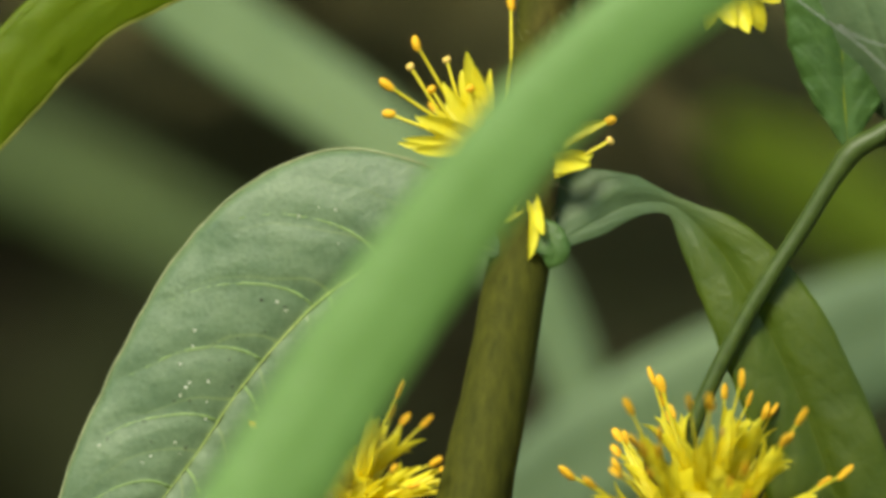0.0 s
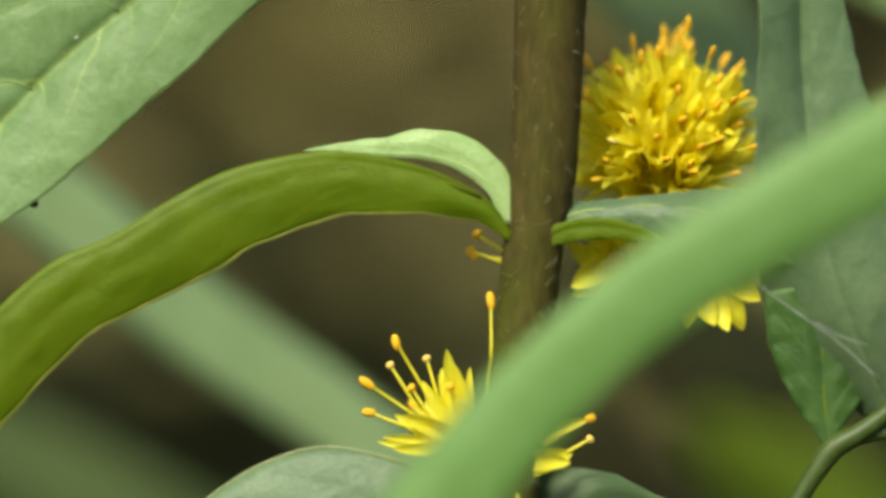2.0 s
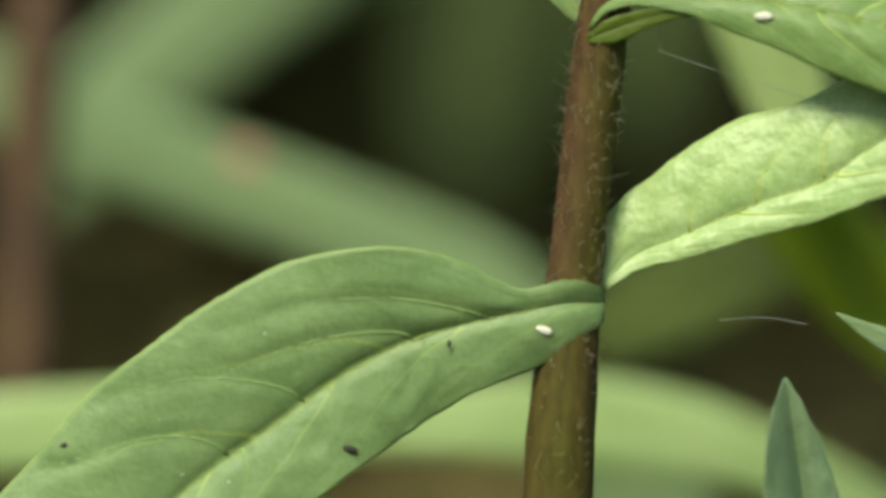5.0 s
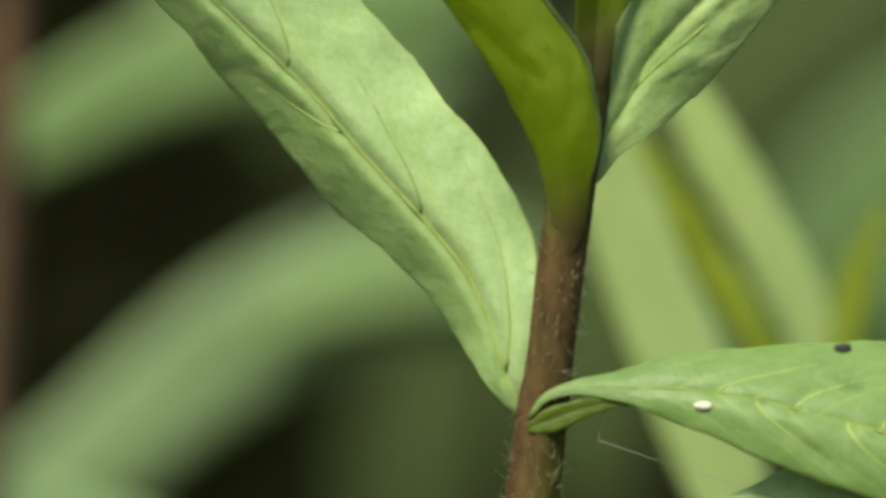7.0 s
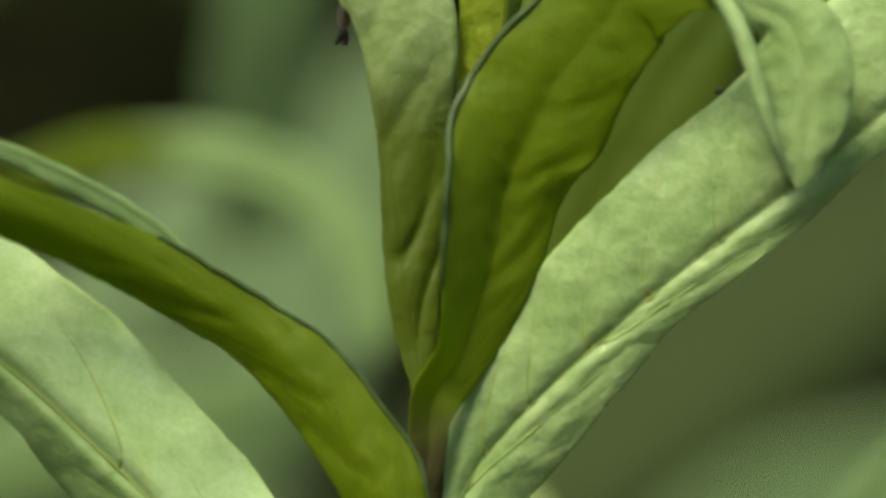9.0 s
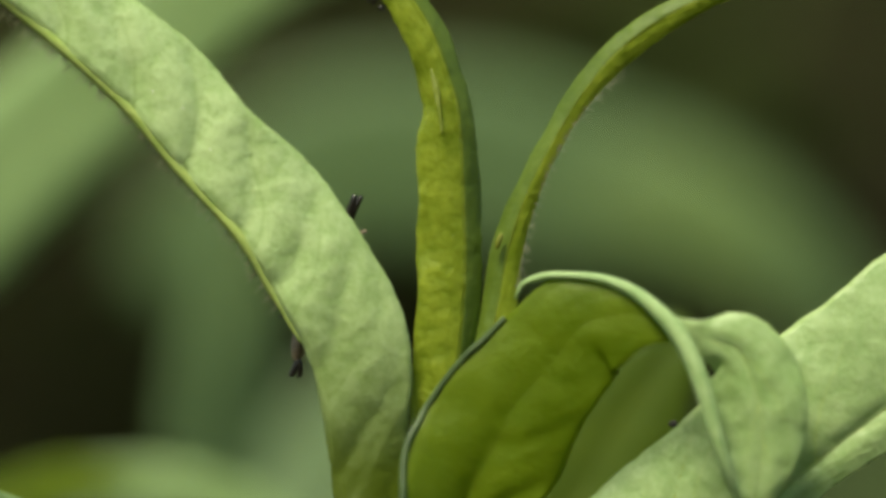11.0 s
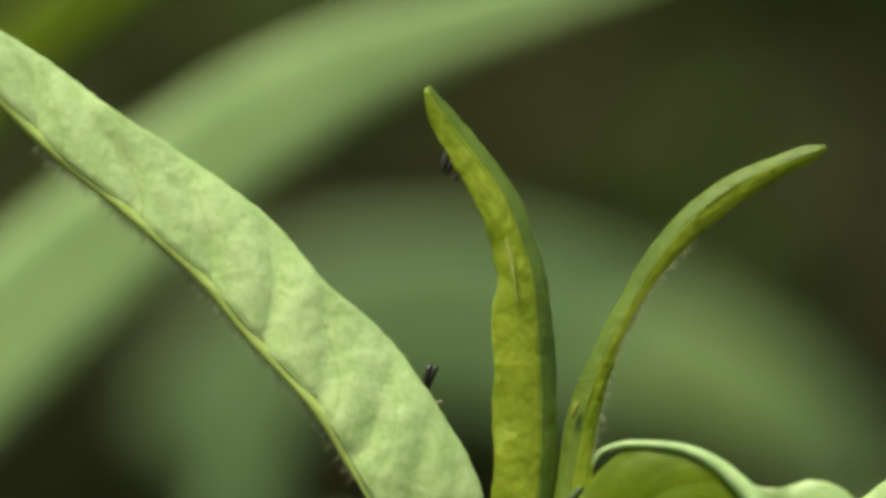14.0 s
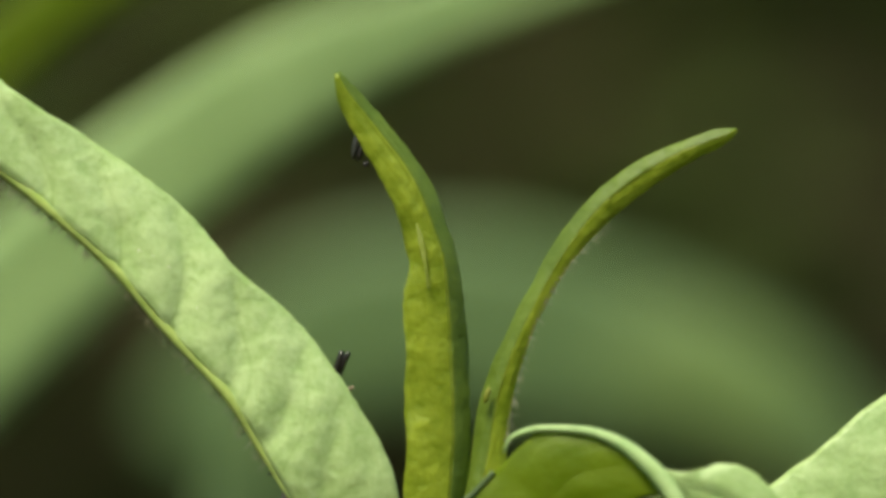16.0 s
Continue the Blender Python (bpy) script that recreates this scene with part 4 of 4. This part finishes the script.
far_leaf(behind(2000, (1060, 760), (1130, 640), (1220, 520), (1330, 400), (1420, 250)), [60, 95, 100, 90, 40], GREY_LEAF, "greyish leaf behind the flower head", 45)
far_leaf(behind(2600, (-250, 1430), (-50, 1350), (150, 1260), (420, 1160), (700, 1055), (900, 975), (1050, 890)), [65, 80, 82, 82, 80, 70, 30], GREY_LEAF, "broad bluish-green leaf behind", 46)
far_leaf(behind(3800, (70, 1110), (170, 1230), (370, 1420), (565, 1570), (790, 1680), (960, 1690), (1110, 1650)), [52, 88, 102, 115, 125, 120, 60], GREY_LEAF, "arching leaf far behind", 47)
far_leaf(behind(1200, (1150, 2060), (1200, 1900), (1270, 1700), (1350, 1500), (1420, 1320), (1480, 1150)), [40, 65, 75, 80, 75, 40], LEAF_BRIGHT, "bright pale neighbour leaf", 48)
far_leaf(behind(1250, (1250, 1930), (1310, 1840), (1400, 1690), (1480, 1560), (1540, 1450)), [20, 28, 32, 28, 10], LEAF_TIP, "narrow yellow-green folded leaf", 49)
far_leaf(behind(1300, (1330, 2040), (1390, 1920), (1480, 1760), (1560, 1610), (1590, 1480)), [30, 48, 50, 45, 20], LEAF_BRIGHT, "pale leaf of the neighbour plant", 50)
far_leaf(behind(1300, (1600, 1480), (1625, 1570), (1655, 1700), (1700, 1810)), [25, 30, 26, 6], LEAF_TIP, "small upright yellow-green leaf", 51)
far_leaf(behind(1400, (1660, 1450), (1720, 1570), (1800, 1710), (1900, 1890), (2060, 2070), (2200, 2180)), [40, 52, 55, 55, 50, 20], LEAF_TOP, "long green leaf slanting up", 52)
far_leaf(behind(3600, (90, 1850), (190, 1925), (380, 2030), (560, 2090), (800, 2135), (960, 2160), (1060, 2160)), [25, 60, 85, 100, 105, 75, 20], LEAF_TOP, "soft green leaf far behind", 53)
far_leaf(behind(2300, (430, 2560), (560, 2590), (700, 2608), (850, 2595), (1000, 2520), (1080, 2400), (1110, 2250)), [20, 35, 42, 45, 45, 42, 20], LEAF_FAR, "arched leaf behind the shoot", 54)
sweeping = far_leaf(behind(2500, (105, 2765), (225, 2895), (395, 3055), (695, 3330), (995, 3555), (1295, 3695), (1555, 3770), (1715, 3805)), [120, 135, 135, 122, 98, 66, 40, 12], LEAF_FAR, "broad pale leaf blade sweeping up behind the shoot", 55)
yellowish = far_leaf(behind(2600, (230, 3380), (400, 3570), (530, 3690), (700, 3815), (930, 3930)), [50, 60, 62, 60, 30], LEAF_UNDER, "yellow-green leaf blade behind", 56)
far_leaf(behind(6500, (760, 2950), (910, 3080), (1080, 3170), (1330, 3180), (1580, 3120), (1800, 3060), (1950, 2960), (2060, 2850)), [70, 130, 155, 165, 155, 115, 80, 30], LEAF_MID, "dull green leaf far behind", 57)
# added leaf: light on the dull leaf's right end, put into colour
far_leaf(behind(6200, (1560, 3110), (1680, 3110), (1800, 3050), (1890, 2960)), [50, 95, 95, 40], LEAF_LIT, "added lighter leaf standing for light on the dull leaf", 71)
# two added far leaves that lift the black gaps
far_leaf(behind(9000, (1140, 1250), (1190, 1500), (1230, 1750), (1240, 2000)), [50, 95, 105, 50], LEAF_DIM, "dim green leaf added to lighten the gap behind the neighbour", 72)
far_leaf(behind(9000, (640, 1930), (760, 2010), (900, 2080), (1040, 2100)), [50, 95, 105, 50], LEAF_DIM, "dim green leaf added to lighten a black gap", 73)
far_leaf(behind(3700, (580, 1590), (720, 1660), (860, 1695), (1000, 1690)), [25, 70, 80, 40], LEAF_FAR, "pale end of a leaf far behind", 76)
far_leaf(behind(3000, (960, 3080), (930, 2950), (900, 2800), (880, 2620), (870, 2450)), [40, 80, 95, 90, 60], LEAF_MID, "bluish-green leaf far behind", 58)
far_leaf(behind(6500, (1200, 1850), (1450, 2100), (1750, 2350), (2100, 2600), (2400, 2800)), [150, 230, 260, 240, 120], LEAF_DIM, "broad dull green leaf far behind", 59)
far_leaf(behind(5200, (450, 2150), (650, 2350), (850, 2480), (1100, 2520), (1300, 2480)), [90, 130, 150, 140, 60], GREY_LEAF, "soft grey-green leaf far behind", 60)
far_leaf(behind(4600, (820, 1950), (900, 2150), (1000, 2350), (1080, 2600), (1100, 2800)), [60, 110, 130, 120, 40], GREY_LEAF, "soft upright leaf far behind", 61)
far_leaf(behind(10500, (850, 1150), (880, 1350), (930, 1550), (1000, 1750), (1050, 1900)), [60, 100, 110, 100, 40], LEAF_DIM, "dim green leaf in the shade", 62)
far_leaf(behind(1500, (1360, 1230), (1440, 1120), (1550, 990), (1680, 860), (1800, 740)), [45, 80, 92, 78, 30], LEAF_UNDER, "yellow-green leaf hanging behind", 63)
far_leaf(behind(1900, (1070, 880), (1180, 930), (1320, 990), (1480, 1050), (1600, 1090)), [50, 85, 85, 60, 15], LEAF_BRUSH, "dark leaf in shade behind the node", 64)
far_leaf(behind(2250, (420, 2556), (540, 2588), (650, 2606), (740, 2608)), [18, 36, 42, 12], LEAF_UNDER, "yellow-green arching leaf behind", 68)
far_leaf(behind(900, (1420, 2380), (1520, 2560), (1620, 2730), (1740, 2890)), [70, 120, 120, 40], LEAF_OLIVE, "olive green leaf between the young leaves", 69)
far_leaf(behind(6000, (1380, 1480), (1600, 1690), (1850, 1880), (2200, 2060)), [100, 170, 190, 100], LEAF_MID, "soft green leaf deep behind", 70)
# added near-black leaf: the dark gap behind the flowers as colour
far_leaf(behind(3500, (1040, 130), (1190, 20), (1330, -90), (1460, -190)), [60, 105, 105, 50], LEAF_SHADE, "near-black leaf added to darken the gap behind the flowers", 71)
small = thing("small_leaf", spot(1507, 925, 0), "small grey-green leaf tip reaching in", "leaf")
leaf("blade", small, [(1780, 800, 20), (1680, 850, 10), (1590, 888, 0), (1507, 928, -5)], [40, 38, 24, 2], [30, 26, 16, 2], 10, 10, GREY_LEAF, n=30, m=5, seed=65)
# blurred pinkish reflection on a leaf, put in as a pink oval
petal = thing("pink_spot", spot(460, 1202, 2450), "small pinkish spot on a leaf", "petal")
old = thing("brown_stem", spot(60, 900, 2600), "brown woody stem standing behind", "stem")
tube("stem", old, [(60, 700, 2600, 50), (80, 1200, 2600, 50), (110, 1600, 2600, 46), (135, 1950, 2600, 40), (150, 2300, 2600, 30)], BARK, 20, 10)
tube("node", old, [(94, 1375, 2600, 44), (97, 1400, 2600, 58), (100, 1425, 2600, 56), (103, 1450, 2600, 44)], BARK, 12, 10, "swollen joint")

# ---- hairs, specks, threads and insects ----
def hairs(parent, name, roots, label):
    """Fine tapering hairs in one mesh: (root, direction, length in units, curl)."""
    verts, faces = [], []
    for root, way, length, curl in roots:
        way = way.normalized()
        side = way.cross(Vector((0.3, 1, 0.2))).normalized()
        up = side.cross(way)
        b = len(verts)
        for i in range(5):
            t = i / 4
            c = root + (way * t + up * curl * t * t) * length * UNIT
            r = 0.7 * UNIT * (1 - 0.7 * t)
            for k in range(3):
                a = 2.094 * k
                verts.append(c + (side * math.cos(a) + up * math.sin(a)) * r)
        for i in range(4):
            for k in range(3):
                p, q = b + i * 3 + k, b + i * 3 + (k + 1) % 3
                faces.append((p, q, q + 3, p + 3))
    return tagged(link(name, verts, faces, HAIR, parent, label=label), kind="stuff")


def stem_hairs():
    rng = random.Random(5)
    line, _ = glide(STEM_LINE, 400)
    roots = []
    for _ in range(620):
        h = rng.choice([rng.uniform(-400, 1850), rng.uniform(820, 1700)])
        i = int(np.argmin(abs(line[:, 1] - h)))
        u, _, d, r = line[i]
        a = rng.uniform(math.pi, 2 * math.pi)
        root = spot(u + math.cos(a) * r * 0.98, h, d + math.sin(a) * r * 0.98)
        way = Vector((math.cos(a), math.sin(a), rng.uniform(-2.2, 2.2)))
        roots.append((root, way, rng.uniform(8, 30), rng.uniform(-2.0, 2.0)))
    hairs(plant, "stem_hairs", roots, "fine whitish hairs on the stem")


def edge_hairs(name, line, count, drop, low, high, seed, label):
    rng = random.Random(seed)
    p, _ = glide(line, 200)
    roots = []
    for _ in range(count):
        i = rng.randrange(200)
        way = Vector((drop[0] + rng.uniform(-0.6, 0.6), rng.uniform(-0.3, 0.3), drop[1] + rng.uniform(-0.6, 0.6)))
        roots.append((spot(*p[i]), way, rng.uniform(low, high), rng.uniform(-0.8, 0.8)))
    hairs(plant, name, roots, label)


stem_hairs()
edge_hairs("leaf_hairs", [(429, 3509, -44), (588, 3384, -46), (727, 3270, -48), (828, 3155, -48), (930, 3045, -47), (1001, 2931, -44)], 620, (-0.5, -0.8), 8, 32, 6, "short hairs along the leaf edge")
edge_hairs("leaf_hairs", [(1426, 2960, 5), (1452, 3070, 5), (1492, 3185, 5), (1545, 3266, 5), (1618, 3338, 5)], 150, (0.8, -0.4), 6, 20, 7, "short hairs along the slender leaf")


def pebble(name, parent, u, h, d, a, b, slant, material, label=""):
    """A tiny oval body a by b units, lying on a leaf."""
    bm = bmesh.new()
    bmesh.ops.create_icosphere(bm, subdivisions=2, radius=1.0)
    c = spot(u, h, d)
    turn = pose(0, 0, 0, 0, slant, 0)
    for v in bm.verts:
        v.co = turn @ Vector((v.co.x * a * UNIT, v.co.y * b * 0.3 * UNIT, v.co.z * b * UNIT * (1 + 0.15 * v.co.x)))
    verts = [c + v.co for v in bm.verts]
    bm.verts.index_update()
    faces = [tuple(v.index for v in f.verts) for f in bm.faces]
    bm.free()
    return link(name, verts, faces, material, parent, label=label)


pebble("bud", plant, 1396, 3040, -6, 6, 16, 18, RIM_TAN, "tiny tan bud at the leaf base")
pebble("flower_eye", plant, 1130, 68, 28, 17, 15, 0, ANTHER, "orange-brown flower eye")
pebble("egg", plant, 990, 897, -66, 16, 7, 20, EGG, "tiny pale egg")
pebble("egg", plant, 1377, 1452, -82, 17, 7, 0, EGG, "tiny white egg")
pebble("speck", plant, 647, 687, -62, 14, 6, 15, SPECK, "dark speck")
pebble("speck", plant, 140, 695, -34, 7, 5, 0, SPECK, "dark speck")
pebble("speck", plant, 822, 873, -72, 4, 7, 0, SPECK, "dark speck")
pebble("speck", plant, 88, 174, -30, 12, 8, 40, SPECK, "dark speck on the leaf edge")
pebble("speck", plant, 1624, 1553, -80, 17, 9, 0, SPECK, "dark dropping on the leaf")
pebble("speck", plant, 1707, 2715, 12, 9, 7, 0, SPECK, "dark speck")


def sprinkle(parent, rib, width, count, d, seed, material):
    rng = random.Random(seed)
    p, _ = glide(rib, 100)
    for _ in range(count):
        i = rng.randrange(100)
        r = rng.uniform(0.8, 2.2)
        pebble("speck", parent, p[i, 0] + rng.uniform(-width, width), p[i, 1] + rng.uniform(-width, width), d - rng.uniform(0, 4), r * rng.uniform(1, 1.8), r, rng.uniform(0, 180), material)


sprinkle(plant, [(560, -430), (420, -560), (300, -720), (200, -850)], 80, 22, -42, 1, EGG)
sprinkle(plant, [(560, -430), (420, -560), (300, -720), (200, -850)], 80, 14, -42, 2, SPECK)
sprinkle(plant, [(800, 930), (600, 840), (300, 600), (100, 420)], 90, 7, -70, 3, EGG)
sprinkle(plant, [(900, 3180), (700, 3370), (500, 3530)], 30, 4, -72, 4, EGG)


def thread(points, radius, label):
    first = spot(*points[0][:3])
    ob = thing("spider_thread", first, label, "spider thread")
    tube("strand", ob, [(*p, radius) for p in points], SILK, 24, 5)


thread([(1192, 1391, -30), (1280, 1361, -28), (1440, 1311, -20), (1545, 1276, -10)], 0.6, "thin spider thread below the leaf")
thread([(1192, 1391, -30), (1200, 1440, -40)], 0.6, "thin spider thread hanging from the leaf")
thread([(1300, 915, 30), (1380, 920, 30), (1460, 908, 30)], 0.7, "thin spider thread before the dark bank")
thread([(1390, 22, -95), (1450, -20, -95), (1510, -60, -98), (1600, -135, -98)], 1.5, "white spider silk along a leaf edge")
thread([(1490, -40, -98), (1530, -62, -98), (1580, -78, -98)], 1.3, "white spider silk on the leaf")

pebble("petal", petal, 460, 1202, 2450, 40, 26, 20, PINK)

CLINGER = spot(1085, 2960, 20)
# dark slot of unknown kind in the leaf, built as a rounded brown bar
twig = thing("twig", spot(360, 2340, -45), "dark brown bar on the leaf, of unknown kind", "twig")
tube("bar", twig, [(369, 2298, -36, 9), (366, 2312, -40, 15), (358, 2350, -42, 18), (346, 2400, -44, 21), (330, 2460, -44, 23), (315, 2510, -44, 22)], DARK_BAR, 24, 12, "", 0.1)
clinger = thing("fly", CLINGER, "dark brown fly clinging behind a leaf, legs spread", "insect")
pebble("abdomen", clinger, 1040, 2865, 10, 15, 42, 12, CHITIN_TAN, "tan banded abdomen")
pebble("thorax", clinger, 1080, 2960, 25, 26, 60, 28, CHITIN)
pebble("head", clinger, 1118, 3040, 15, 18, 18, 0, CHITIN)
tube("claw", clinger, [(1036, 2830, 5, 6), (1030, 2812, 4, 6), (1022, 2800, 4, 4)], CHITIN, 8, 6)
tube("claw", clinger, [(1036, 2830, 5, 6), (1040, 2812, 4, 6), (1038, 2798, 4, 4)], CHITIN, 8, 6)
tube("leg", clinger, [(1060, 2920, 20, 3), (1020, 2910, 5, 3), (1002, 2905, 0, 2)], CHITIN, 10, 5)
tube("leg", clinger, [(1112, 3050, 0, 7), (1124, 3080, -20, 7), (1132, 3105, -25, 6), (1137, 3122, -25, 5)], CHITIN, 10, 6)
tube("leg", clinger, [(1116, 3050, 0, 6), (1132, 3085, -20, 6), (1144, 3110, -25, 5), (1150, 3120, -25, 4)], CHITIN, 10, 6)
tube("leg", clinger, [(1118, 3040, 0, 4), (1140, 3050, -15, 4), (1158, 3058, -18, 3)], CHITIN_TAN, 10, 5)

beetle = thing("beetle", spot(1170, -830, -60), "small black beetle feeding in a yellow flower", "insect")
pebble("body", beetle, 1178, -832, -70, 22, 42, -35, CHITIN)
pebble("head", beetle, 1150, -795, -72, 13, 14, 0, CHITIN)

GNAT = spot(1172, 3485, -12)
gnat = thing("gnat", GNAT, "tiny dark gnat with smoky wings on a young leaf", "insect")
pebble("body", gnat, 1176, 3480, 6, 6, 26, 18, CHITIN)
pebble("head", gnat, 1184, 3452, 6, 6, 6, 0, CHITIN)
pebble("wing", gnat, 1168, 3494, 8, 8, 36, 14, WING, "smoky translucent wing")

# ---- what moves: a gust leans the shoot and the leaves behind it, the blade dips ----
# seconds, drift of the shoot across and down, and its lean in radians
SWAY = [(0.0, 0, 0, 0), (11.0, 0, 0, 0), (11.5, 17, 0, 0), (12.0, 167, 31, -0.012), (12.1, 192, 40, 0.0), (12.2, 255, 57, 0.016),
        (12.3, 229, 58, 0.012), (12.4, 117, 44, 0.0), (12.5, 21, 14, -0.0145), (12.6, -20, -8, -0.017), (12.7, -12, -6, -0.014),
        (12.8, 75, 18, -0.006), (12.9, 116, 18, -0.01), (13.0, 116, 17, -0.01), (13.2, 49, 0, -0.012), (13.5, 143, 16, -0.007),
        (14.0, 108, 12, -0.007), (14.5, 34, 2, -0.007), (15.0, 62, 12, -0.003), (15.5, 8, 5, -0.006), (16.0, -62, -13, -0.013)]
DIP = [(0.0, 0), (2.0, 0), (2.5, -35), (3.0, -85), (3.5, -105), (4.2, -110), (16.0, -110)]
WAFT = [(0.0, 0), (11.5, 0), (12.0, -15), (12.3, 115), (12.5, 74), (13.0, 0), (14.5, -20), (16.0, -58)]
FLUTTER = [(0.0, 0), (11.5, 0), (12.0, 0), (12.3, 165), (12.5, 132), (13.0, 20), (14.5, 0), (16.0, -32)]


def motions():
    hub = spot(1290, 2990)
    ahead = (hub - EYE).normalized()
    across = Vector((1, 0, 0))
    down = ahead.cross(across)
    for ob in (plant, clinger, gnat):
        off = ob.location - hub
        rows = []
        for t, x, y, lean in SWAY:
            turn = Matrix.Rotation(lean, 4, ahead)
            rows.append((t, Matrix.Translation(hub + across * x * UNIT + down * y * UNIT + turn @ off) @ turn))
        walk(ob, rows)
    for ob, way, rows in ((sweeping, (0.9, 0.6), WAFT), (yellowish, (0.7, 0.7), FLUTTER)):
        q = ob.location.copy()
        grow = UNIT * (1 + 2500 * STEP)
        walk(ob, [(t, Matrix.Translation(q + (across * way[0] + down * way[1]) * s * grow)) for t, s in rows])
    q = blade.location.copy()
    walk(blade, [(t, pose(q.x, q.y, q.z + s * UNIT)) for t, s in DIP])


motions()
